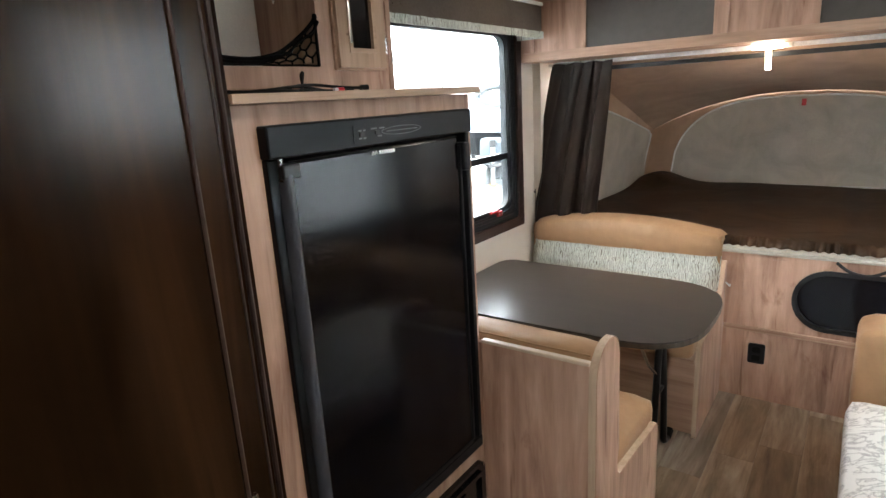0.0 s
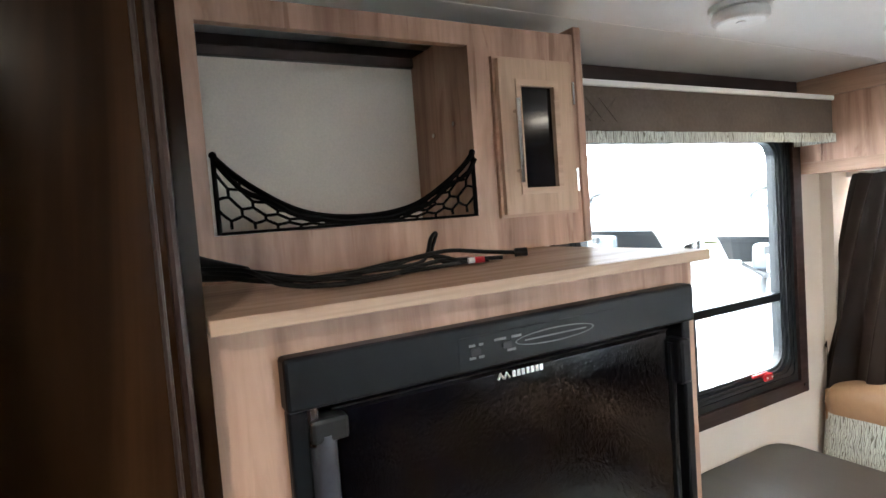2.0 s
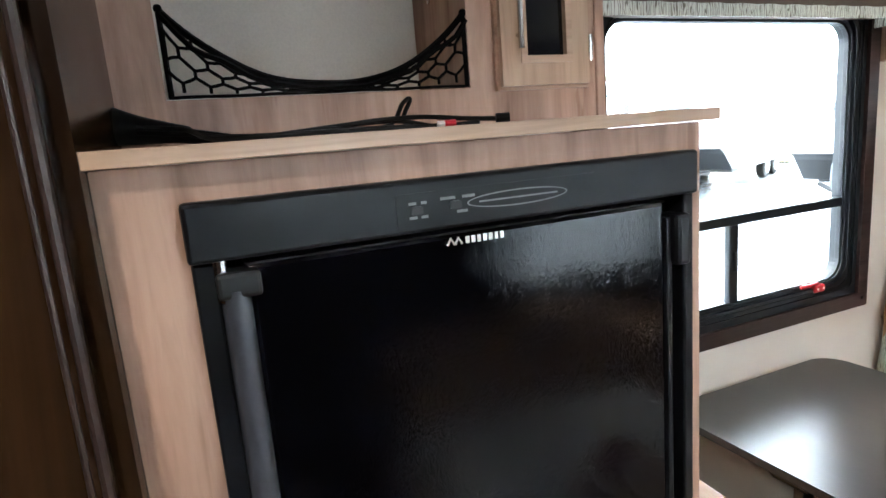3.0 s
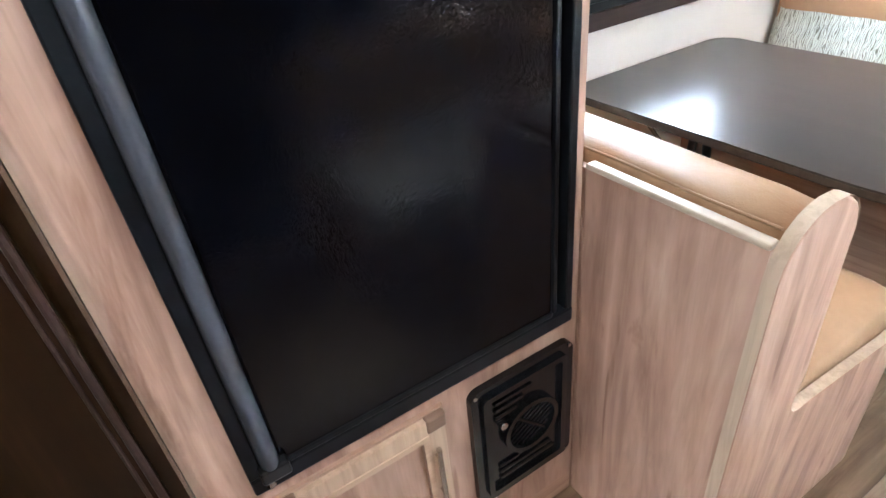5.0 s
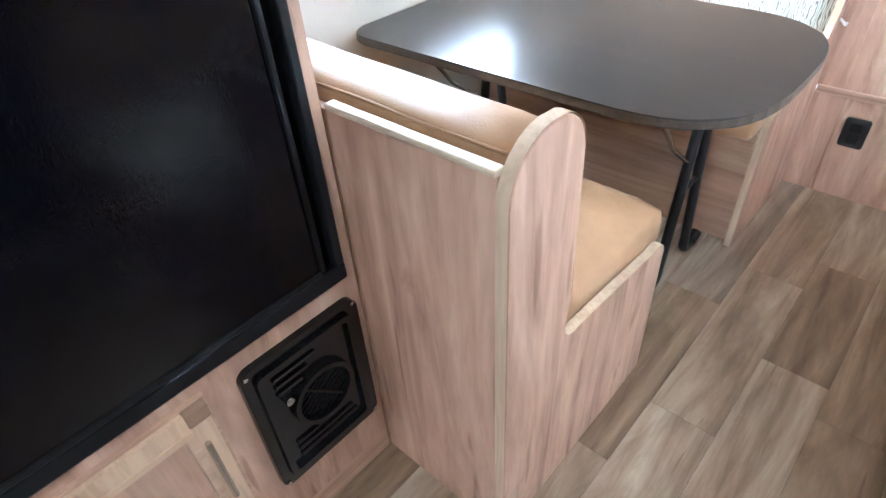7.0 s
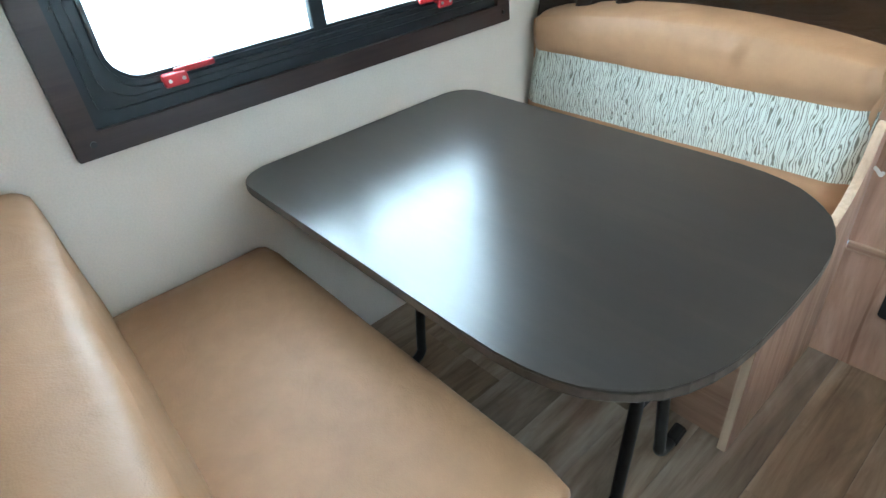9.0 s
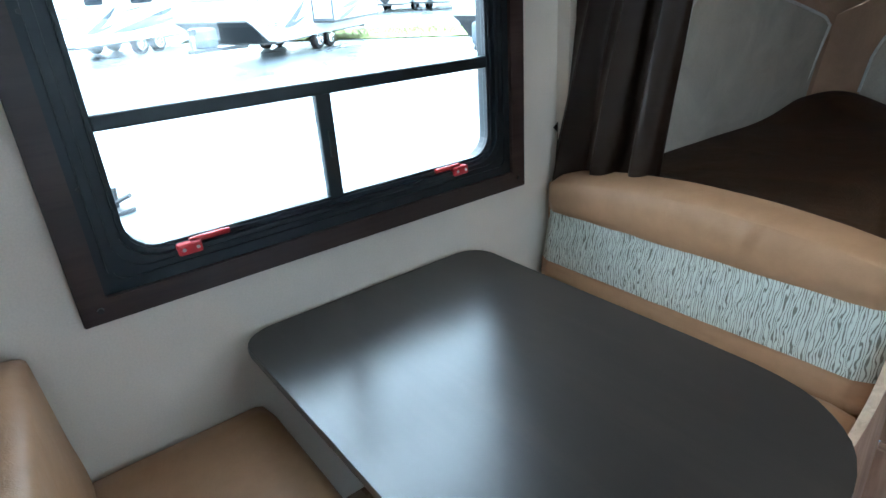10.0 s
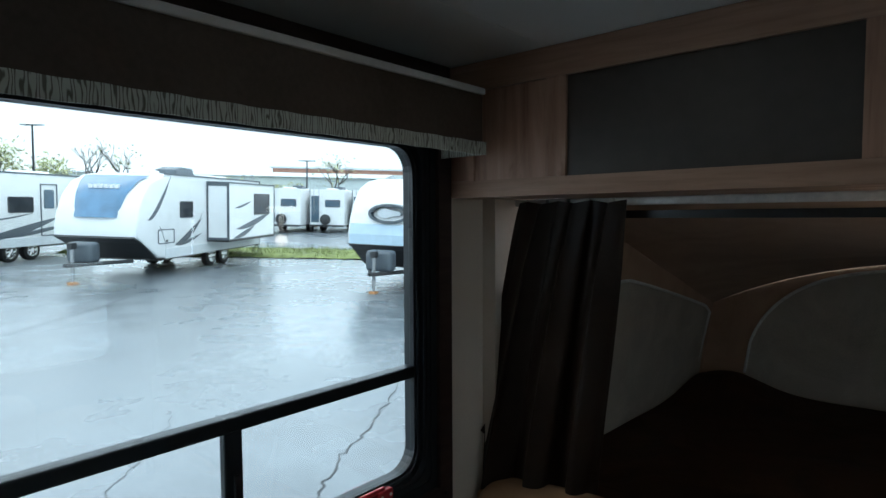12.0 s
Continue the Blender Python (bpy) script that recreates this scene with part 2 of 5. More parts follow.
M_GLOSS = plain("gloss_black_plastic", (0.004, 0.004, 0.0045), 0.16, grain=100.0, relief=0.02)
M_GLASS = glass("clear_window_glass", (0.98, 1.0, 1.0))


def gloss_black(name):
    """Black door skin with a fine leather-like emboss."""
    m, n, l, b = nodes_of(name)
    b.inputs["Base Color"].default_value = (0.001, 0.001, 0.0014, 1)
    v = coords(n, l, (1, 1, 0.6))
    a = noise_tex(n, l, v, 200.0, 2.0, 0.55, 2.4)
    big = noise_tex(n, l, v, 5.0, 2.0)
    b.inputs["Roughness"].default_value = 0.07
    b.inputs["Specular IOR Level"].default_value = 0.18
    bump(n, l, b, mix(n, l, a, big, 0.2), 0.105, 0.0016)
    return m


M_FRIDGEDOOR = gloss_black("black_embossed_door_skin")
M_SMOKED = plain("smoked_black_glass", (0.004, 0.004, 0.005), 0.10, grain=20.0, relief=0.0, spec=0.3)


# ---- mesh helpers ----
def base(name, at, label, category, group="", kind=""):
    ob = new(name)
    ob.location = at
    ob.empty_display_size = 0.05
    return tagged(ob, label, category, group, kind)


def part(name, bm, material, parent=None, label="", smooth=None):
    """Links a bmesh, given in world coordinates, as one mesh object under parent."""
    me = bpy.data.meshes.new(name)
    bmesh.ops.recalc_face_normals(bm, faces=bm.faces)
    bm.to_mesh(me)
    bm.free()
    me.materials.append(material)
    if smooth is not None:
        me.shade_smooth()
        me.set_sharp_from_angle(angle=radians(smooth))
    ob = new(name, me)
    if parent is not None:
        ob.parent = parent
        if parent.type == "EMPTY":
            ob.matrix_parent_inverse = Matrix.Translation(parent.location).inverted()
    if label:
        ob["label"] = label
    return ob


def thing(name, bm, material, label, category, group="", kind="", smooth=None):
    return tagged(part(name, bm, material, None, "", smooth), label, category, group, kind)


def box(bm, x0, x1, y0, y1, z0, z1, r=0.0, seg=2):
    vs = [bm.verts.new((x, y, z)) for x in (x0, x1) for y in (y0, y1) for z in (z0, z1)]
    fs = [bm.faces.new([vs[i] for i in q]) for q in ((0, 1, 3, 2), (4, 6, 7, 5), (0, 4, 5, 1), (2, 3, 7, 6), (0, 2, 6, 4), (1, 5, 7, 3))]
    if r:
        es = list({e for f in fs for e in f.edges})
        bmesh.ops.bevel(bm, geom=es, offset=r, segments=seg, profile=0.5, affect="EDGES")
    return bm


def cube(x0, x1, y0, y1, z0, z1, r=0.0, seg=2):
    return box(bmesh.new(), x0, x1, y0, y1, z0, z1, r, seg)


def arc(cx, cy, r, a0, a1, n=6, ry=None):
    ry = r if ry is None else ry
    return [(cx + r * math.cos(radians(a0 + (a1 - a0) * i / n)), cy + ry * math.sin(radians(a0 + (a1 - a0) * i / n))) for i in range(n + 1)]


def round_rect(a0, a1, b0, b1, r, n=5):
    return arc(a1 - r, b1 - r, r, 0, 90, n) + arc(a0 + r, b1 - r, r, 90, 180, n) + arc(a0 + r, b0 + r, r, 180, 270, n) + arc(a1 - r, b0 + r, r, 270, 360, n)


def lift(p, axis, d):
    a, b = p
    return {"x": (d, a, b), "y": (a, d, b), "z": (a, b, d)}[axis]


def prism(bm, pts, axis, d0, d1, r=0.0, seg=2):
    """A flat outline extruded along an axis; pts are in the other two axes' order."""
    lo = [bm.verts.new(lift(p, axis, d0)) for p in pts]
    hi = [bm.verts.new(lift(p, axis, d1)) for p in pts]
    n = len(pts)
    f0, f1 = bm.faces.new(lo), bm.faces.new(hi)
    for i in range(n):
        bm.faces.new((lo[i], lo[(i + 1) % n], hi[(i + 1) % n], hi[i]))
    if r:
        bmesh.ops.bevel(bm, geom=list({*f0.edges, *f1.edges}), offset=r, segments=seg, profile=0.5, affect="EDGES")
    return bm


def slab(pts, axis, d0, d1, r=0.0, seg=2):
    return prism(bmesh.new(), pts, axis, d0, d1, r, seg)


def ring(outer, inner, axis, d0, d1):
    """A frame between two outlines with the same number of points."""
    bm = bmesh.new()
    n = len(outer)
    o0, i0, o1, i1 = ([bm.verts.new(lift(p, axis, d)) for p in q] for q, d in ((outer, d0), (inner, d0), (outer, d1), (inner, d1)))
    for i in range(n):
        j = (i + 1) % n
        for q in ((o0[i], o0[j], i0[j], i0[i]), (o1[i], i1[i], i1[j], o1[j]), (o0[i], o1[i], o1[j], o0[j]), (i0[i], i0[j], i1[j], i1[i])):
            bm.faces.new(q)
    return bm


def tube(bm, pts, r, n=8, close=False):
    """A round bar along a run of points."""
    pts = [Vector(p) for p in pts]
    rings = []
    for i, p in enumerate(pts):
        d = (pts[min(i + 1, len(pts) - 1)] - pts[max(i - 1, 0)]).normalized()
        a = d.orthogonal().normalized() if not rings else (side - d * side.dot(d)).normalized()
        side = a
        b = d.cross(a)
        rr = r[i] if isinstance(r, (list, tuple)) else r
        rings.append([bm.verts.new(p + rr * (a * math.cos(2 * math.pi * k / n) + b * math.sin(2 * math.pi * k / n))) for k in range(n)])
    for u, v in zip(rings, rings[1:]):
        for k in range(n):
            bm.faces.new((u[k], u[(k + 1) % n], v[(k + 1) % n], v[k]))
    bm.faces.new(rings[0])
    bm.faces.new(rings[-1])
    return bm


def bend(pts, steps=6):
    """A smooth run through points (Catmull-Rom)."""
    p = [Vector(q) for q in pts]
    p = [2 * p[0] - p[1]] + p + [2 * p[-1] - p[-2]]
    out = []
    for a, b, c, d in zip(p, p[1:], p[2:], p[3:]):
        for i in range(steps):
            t = i / steps
            out.append(0.5 * (2 * b + (c - a) * t + (2 * a - 5 * b + 4 * c - d) * t * t + (3 * b - a - 3 * c + d) * t ** 3))
    return out + [p[-2]]


def disc(bm, c, axis, r, d0, d1, n=24, bevel=0.0):
    a, b = c if len(c) == 2 else [q for q, k in zip(c, "xyz") if k != axis]
    return prism(bm, [(a + r * math.cos(2 * math.pi * k / n), b + r * math.sin(2 * math.pi * k / n)) for k in range(n)], axis, d0, d1, bevel)


def grid(fn, nu, nv):
    """A sheet of nu by nv cells; fn(u, v) gives the place, u and v from 0 to 1."""
    bm = bmesh.new()
    vs = [[bm.verts.new(fn(i / nu, j / nv)) for j in range(nv + 1)] for i in range(nu + 1)]
    for i in range(nu):
        for j in range(nv):
            bm.faces.new((vs[i][j], vs[i + 1][j], vs[i + 1][j + 1], vs[i][j + 1]))
    return bm


def thicken(bm, t):
    bmesh.ops.recalc_face_normals(bm, faces=bm.faces)
    bmesh.ops.solidify(bm, geom=bm.faces[:], thickness=t)
    return bm


def smoothstep(a, b, x):
    t = max(0.0, min(1.0, (x - a) / (b - a)))
    return t * t * (3 - 2 * t)

# ---- the large structure ----
CEIL, WIDE, BACK, BEDWALL = 1.94, 2.25, -1.3, 4.575
WY0, WY1, WZ0, WZ1 = 3.30, 4.385, 0.84, 1.78      # window opening


def wall_with_hole(name, x0, x1, y0, y1, hy0, hy1, hz0, hz1, label, mat=None):
    bm = bmesh.new()
    box(bm, x0, x1, y0, hy0, -0.06, CEIL + 0.06)
    box(bm, x0, x1, hy1, y1, -0.06, CEIL + 0.06)
    box(bm, x0, x1, hy0, hy1, -0.06, hz0)
    box(bm, x0, x1, hy0, hy1, hz1, CEIL + 0.06)
    return thing(name, bm, mat or M_WALL, label, "wall", kind="structure")


wall_with_hole("wall_west", -0.05, 0.0, BACK, 4.80, WY0, WY1, WZ0, WZ1, "cream vinyl-covered caravan wall with a window opening")
wall_with_hole("wall_east", WIDE, WIDE + 0.05, 3.35, 4.80, 3.55, 4.40, 0.80, 1.35, "dark panelled wall opposite the dinette window", M_WALNUT)
wall_with_hole("wall_east_3", WIDE, WIDE + 0.05, 1.95, 3.35, 2.50, 3.20, 1.36, 1.76, "dark panelled wall with a small high window", M_WALNUT)
thing("wall_east_2", cube(WIDE, WIDE + 0.05, BACK, 1.95, -0.06, CEIL + 0.06), M_WALNUT, "plain dark panelled wall beside the walkway", "wall", kind="structure")
# Unseen end wall; its hole is added to let fill daylight in.
bm = bmesh.new()
for x0, x1, z0, z1 in ((-0.05, 1.05, -0.06, CEIL + 0.06), (2.05, WIDE + 0.05, -0.06, CEIL + 0.06), (1.05, 2.05, -0.06, 0.55), (1.05, 2.05, 1.50, CEIL + 0.06)):
    box(bm, x0, x1, BACK - 0.05, BACK, z0, z1)
thing("wall_south", bm, M_WALL, "plain cream end wall with an added fill-light opening behind the walkway", "wall", kind="structure")
bm = bmesh.new()
box(bm, 0, WIDE, 4.75, 4.80, 1.60, CEIL)
box(bm, 0, 0.045, 4.60, 4.80, 0.70, 1.60)
box(bm, WIDE - 0.045, WIDE, 4.60, 4.80, 0.70, 1.60)
thing("wall_north", bm, M_WALL, "cream wall framing the opening of the fold-out bunk", "wall", kind="structure")
thing("ceiling", cube(-0.05, WIDE + 0.05, BACK - 0.05, 4.80, CEIL, CEIL + 0.05), M_CEIL, "smooth white ceiling panel with faint seams", "ceiling", kind="structure")
bm = bmesh.new()
box(bm, 0.30, 0.304, 1.0, 4.4, CEIL - 0.0015, CEIL - 0.0002)
thing("trim", bm, M_WHITE, "thin white seam strip on the ceiling", "trim", kind="structure")
bm = bmesh.new()
box(bm, 0.0, 0.018, 2.27, 4.44, 1.895, CEIL - 0.001, 0.003)
thing("trim", bm, M_TRIM, "dark brown moulding where wall meets ceiling", "trim", kind="structure")
floor = thing("floor", cube(-0.05, WIDE + 0.05, BACK - 0.05, 4.80, -0.08, -0.006), M_RUBBER, "greyed oak vinyl plank floor with staggered joints", "floor", kind="structure")

# bunk front below the bed
bm = bmesh.new()
oval = round_rect(1.27, 1.95, 0.40, 0.64, 0.119, 8)
sq = []
for a, b in oval:
    ca, cb = (a - 1.61) / 0.34, (b - 0.52) / 0.12
    k = max(abs(ca), abs(cb))
    sq.append((1.61 + ca / k * 0.44, 0.52 + cb / k * 0.165))
panel = base("bunk_front", (1.6, BEDWALL, 0), "light oak laminate bunk front with a black oval hatch", "panel", kind="structure")
part("upper_panel", ring(sq, oval, "y", BEDWALL, BEDWALL + 0.018), M_OAK, panel)
bm = bmesh.new()
box(bm, 0.93, 1.17, BEDWALL, BEDWALL + 0.018, 0.355, 0.70)
box(bm, 2.05, WIDE, BEDWALL, BEDWALL + 0.018, 0.355, 0.70)
box(bm, 1.17, 2.05, BEDWALL, BEDWALL + 0.018, 0.685, 0.70)
part("upper_panel", bm, M_OAK, panel)
part("lower_panel", cube(0.93, WIDE, BEDWALL, BEDWALL + 0.018, -0.005, 0.335), M_OAK, panel)
part("back_panel", cube(0.0, 0.93, BEDWALL + 0.03, BEDWALL + 0.05, -0.005, 0.70), M_OAK, panel)
part("joint_strip", cube(0.99, WIDE, BEDWALL - 0.008, BEDWALL + 0.01, 0.333, 0.357, 0.003), M_OAK_X, panel)
part("stile", cube(1.055, 1.062, BEDWALL - 0.003, BEDWALL + 0.01, 0.36, 0.70), M_OAK, panel)
hatch = part("oval_hatch", slab(round_rect(1.262, 1.958, 0.392, 0.648, 0.126, 8), "y", BEDWALL + 0.012, BEDWALL + 0.03), M_SMOKED, panel, "glossy black oval hatch")
part("hatch_rim", ring(round_rect(1.252, 1.968, 0.382, 0.658, 0.136, 8), round_rect(1.272, 1.948, 0.402, 0.638, 0.116, 8), "y", BEDWALL - 0.006, BEDWALL + 0.02), M_BLACK, panel)
bm = bmesh.new()
box(bm, 0.0, WIDE, BEDWALL - 0.01, BEDWALL + 0.05, 0.703, 0.716, 0.003)
box(bm, 0.0, WIDE, BEDWALL + 0.0, BEDWALL + 0.05, 0.716, 0.728, 0.003)
thing("trim", bm, M_CREAM, "pale metal edge rail along the bunk front", "trim", kind="structure")
bm = tube(bmesh.new(), bend([(1.40, BEDWALL - 0.012, 0.70), (1.45, BEDWALL - 0.02, 0.668), (1.52, BEDWALL - 0.022, 0.66), (1.60, BEDWALL - 0.012, 0.70)]), 0.007, 6)
thing("pull_strap", bm, M_BLACK, "black webbing pull strap on the bunk front", "strap")

# socket
sock = base("power_outlet", (1.135, BEDWALL, 0.23), "black power outlet on the bunk front", "outlet")
part("plate", slab(round_rect(1.10, 1.17, 0.182, 0.278, 0.008), "y", BEDWALL - 0.008, BEDWALL, 0.002), M_BLACK, sock)
for z in (0.21, 0.25):
    part("socket", slab(round_rect(1.118, 1.152, z - 0.014, z + 0.014, 0.006), "y", BEDWALL - 0.011, BEDWALL - 0.008), M_RUBBER, sock)

# ---- the window ----
win = base("window_1", (0.0, 3.84, WZ0), "dark-framed caravan window with sliding lower panes", "window", kind="structure")
out_r = round_rect(3.245, 4.437, 0.787, 1.83, 0.004, 3)
part("window_trim", ring(out_r, round_rect(3.295, 4.388, 0.836, 1.79, 0.004, 3), "x", 0.0, 0.022), M_TRIM, win, "dark brown wooden surround")
part("window_frame", ring(round_rect(3.295, 4.388, 0.836, 1.79, 0.003, 6), round_rect(3.345, 4.338, 0.886, 1.742, 0.075, 6), "x", -0.035, 0.010), M_BLACKMETAL, win, "black metal frame")
part("window_frame", ring(round_rect(3.338, 4.345, 0.878, 1.748, 0.08, 6), round_rect(3.362, 4.318, 0.905, 1.722, 0.06, 6), "x", -0.04, -0.004), M_BLACKMETAL, win)
part("window_frame", ring(round_rect(3.352, 4.33, 0.893, 1.735, 0.07, 6), round_rect(3.357, 4.325, 0.898, 1.73, 0.066, 6), "x", -0.01, 0.002), M_BLACKMETAL, win)
part("frame_ridge", ring(round_rect(3.312, 4.371, 0.853, 1.773, 0.03, 6), round_rect(3.320, 4.363, 0.861, 1.765, 0.024, 6), "x", 0.0095, 0.0145), M_BLACKMETAL, win)
part("frame_ridge", ring(round_rect(3.330, 4.353, 0.871, 1.755, 0.06, 6), round_rect(3.335, 4.348, 0.876, 1.750, 0.056, 6), "x", 0.0095, 0.0130), M_BLACKMETAL, win)
part("glazing_bar", cube(-0.035, 0.0, 3.36, 4.32, 1.143, 1.173, 0.004), M_BLACKMETAL, win)
part("glazing_bar", cube(-0.03, -0.002, 3.36, 4.32, 1.153, 1.1585, 0.001), M_CHROME, win)
part("mullion", cube(-0.027, -0.004, 3.806, 3.844, 0.90, 1.145, 0.004), M_BLACKMETAL, win)
part("mullion_catch", cube(-0.004, 0.004, 3.822, 3.834, 1.00, 1.06, 0.002), M_BLACK, win)
for y0, y1, z0, z1 in ((3.35, 4.33, 1.16, 1.735), (3.35, 3.825, 0.892, 1.158), (3.825, 4.33, 0.892, 1.158)):
    g = part("pane", cube(-0.022, -0.018, y0, y1, z0, z1), M_GLASS, win)
    g.visible_shadow = False
for y, s in ((3.471, 1), (4.20, -1)):
    lt = part("latch", cube(-0.004, 0.018, y - 0.028, y + 0.022, 0.872, 0.898, 0.005), M_RED, win, "red plastic window latch")
    part("lever", cube(0.002, 0.012, min(y, y + s * 0.085), max(y, y + s * 0.085), 0.893, 0.905, 0.003), M_RED, lt)
    for d in (-0.016, 0.012):
        part("rivet", disc(bmesh.new(), (0.019, y + d, 0.885), "x", 0.004, 0.016, 0.0195, 10), M_WHITE, lt)
for y in (3.30, 4.38):
    part("screw", disc(bmesh.new(), (0.022, y - 0.02 if y < 4 else y + 0.03, 0.815), "x", 0.006, 0.02, 0.026, 10), M_BLACK, win)
for z in (1.05, 1.35, 1.6):
    part("screw", disc(bmesh.new(), (0.01, 3.31, z), "x", 0.005, 0.008, 0.0125, 8), M_BLACK, win)

win2 = base("window_2", (WIDE, 3.97, 0.8), "black-framed window opposite the dinette", "window", kind="structure")
part("window_frame", ring(round_rect(3.53, 4.42, 0.78, 1.37, 0.03), round_rect(3.57, 4.38, 0.82, 1.33, 0.05), "x", WIDE - 0.02, WIDE + 0.05), M_BLACKMETAL, win2)
g = part("pane", cube(WIDE + 0.02, WIDE + 0.024, 3.55, 4.40, 0.80, 1.35), M_GLASS, win2)
g.visible_shadow = False
win3 = base("window_3", (WIDE, 2.85, 1.36), "small high black-framed window across the aisle", "window", kind="structure")
part("window_frame", ring(round_rect(2.48, 3.22, 1.34, 1.78, 0.03), round_rect(2.52, 3.18, 1.38, 1.74, 0.04), "x", WIDE - 0.02, WIDE + 0.05), M_BLACKMETAL, win3)
g = part("pane", cube(WIDE + 0.02, WIDE + 0.024, 2.50, 3.20, 1.36, 1.76), M_GLASS, win3)
g.visible_shadow = False

# Unseen framed opening, added only to brighten the bench back and floor.
fill_opening = base("fill_light_opening", (1.55, BACK, 0.55), "unseen framed opening added in the end wall for fill daylight", "window", kind="structure")
part("window_frame", ring(round_rect(1.03, 2.07, 0.53, 1.52, 0.03), round_rect(1.07, 2.03, 0.57, 1.48, 0.05), "y", BACK - 0.05, BACK + 0.02), M_BLACKMETAL, fill_opening)
g = part("pane", cube(1.05, 2.05, BACK - 0.03, BACK - 0.026, 0.55, 1.50), M_GLASS, fill_opening)
g.visible_shadow = False

# valance over the window
val = base("window_valance", (0.08, 3.75, 1.70), "quilted taupe valance with a printed hem over the window", "valance")
part("board", cube(0.0, 0.155, 3.075, 4.40, 1.728, 1.845, 0.004), M_VALANCE, val)
part("top_strip", cube(0.0, 0.162, 3.073, 4.402, 1.842, 1.858, 0.003), M_WHITE, val, "white top strip")
hem = grid(lambda u, v: (0.158 + 0.0035 * math.sin(u * 90), 3.073 + u * 1.332, 1.700 + 0.03 * v), 160, 2)
part("hem", thicken(hem, 0.004), M_PRINT_Y, val, "gathered printed cloth hem")
part("end_return", cube(0.012, 0.158, 4.398, 4.404, 1.70, 1.73), M_PRINT, val)
quilt = bmesh.new()
for k in range(4):
    for s in (-1, 1):
        y0 = 3.20 + 0.045 * k
        tube(quilt, [(0.1555, y0 - s * 0.03, 1.755), (0.1555, y0 + s * 0.03, 1.815)], 0.0012, 4)
part("quilting", quilt, M_VALANCE, val)

# ---- wardrobe ----
ward = base("wardrobe", (0.35, 1.2, 0), "tall dark walnut wardrobe with a hinged door", "wardrobe")
part("side_panel", cube(0.0, 0.700, 2.2435, 2.2825, 0.0, CEIL - 0.002), M_WALNUT, ward)
part("stile", cube(0.689, 0.712, 2.124, 2.267, 0.0, CEIL - 0.002, 0.003), M_WALNUT, ward)
part("edge_bead", tube(bmesh.new(), [(0.713, 2.262, 0.0), (0.713, 2.262, CEIL - 0.002)], 0.0045, 8), M_TRIM, ward)
part("edge_bead", tube(bmesh.new(), [(0.711, 2.250, 0.0), (0.711, 2.250, CEIL - 0.002)], 0.003, 8), M_TRIM, ward)
door = part("door", cube(0.838, 0.860, 1.45, 2.118, 0.04, CEIL - 0.03, 0.005), M_WALNUT, ward)
part("body", cube(0.0, 0.836, 0.2, 2.121, 0.0, CEIL - 0.002), M_WALNUT, ward)
part("body", cube(0.0, 0.688, 2.1215, 2.243, 0.0, CEIL - 0.002), M_WALNUT, ward)
part("stile", cube(0.838, 0.858, 0.2, 1.445, 0.0, CEIL - 0.002), M_WALNUT, ward)
part("door_bead", tube(bmesh.new(), [(0.858, 2.1195, 0.04), (0.858, 2.1195, CEIL - 0.03)], 0.003, 8), M_TRIM, door)
for z in (1.67, 0.93):
    hg = part("hinge", tube(bmesh.new(), [(0.862, 2.124, z - 0.055), (0.862, 2.124, z + 0.055)], 0.005, 10), M_CHROME, door, "chrome barrel hinge")
    for d in (-0.02, 0.02):
        part("knuckle", tube(bmesh.new(), [(0.862, 2.124, z + d - 0.0015), (0.862, 2.124, z + d + 0.0015)], 0.0058, 10), M_CHROME, hg)
part("handle", tube(bmesh.new(), bend([(0.860, 1.50, 0.86), (0.880, 1.50, 0.87), (0.880, 1.50, 0.99), (0.860, 1.50, 1.0)]), 0.005, 8), M_CHROME, door, "chrome bar handle")

# ---- fridge cabinet ----
FX = 0.668
cab = base("fridge_cabinet", (0.34, 2.62, 0), "light oak cabinet housing the fridge", "cabinet")
part("face_frame", ring(round_rect(2.283, 2.953, 0.06, 1.458, 0.002, 2), round_rect(2.36, 2.915, 0.55, 1.405, 0.002, 2), "x", FX - 0.02, FX), M_OAK, cab)
part("plinth", cube(0.3, FX - 0.0, 2.283, 2.953, 0.0, 0.0598), M_OAK_Y, cab)
part("lower_back", cube(0.60, 0.645, 2.30, 2.93, 0.06, 0.55), M_OAK, cab)
part("side_panel", cube(0.0, FX - 0.021, 2.935, 2.953, 0.0, 1.458), M_OAK, cab)
part("side_panel", cube(0.0, FX - 0.021, 2.283, 2.30, 0.0, 1.458), M_OAK, cab)
wtop = base("worktop", (0.35, 2.615, 1.459), "thin light oak shelf top above the fridge", "worktop")
part("board", cube(0.0, 0.703, 2.284, 2.943, 1.459, 1.473, 0.002), M_OAK_Y, wtop)
part("edge_band", cube(0.7032, 0.706, 2.284, 2.946, 1.4588, 1.4732, 0.001), M_MAPLE_Y, wtop, "pale maple edge banding")
part("edge_band", cube(0.0, 0.703, 2.9432, 2.946, 1.4588, 1.4732, 0.001), M_MAPLE, wtop)


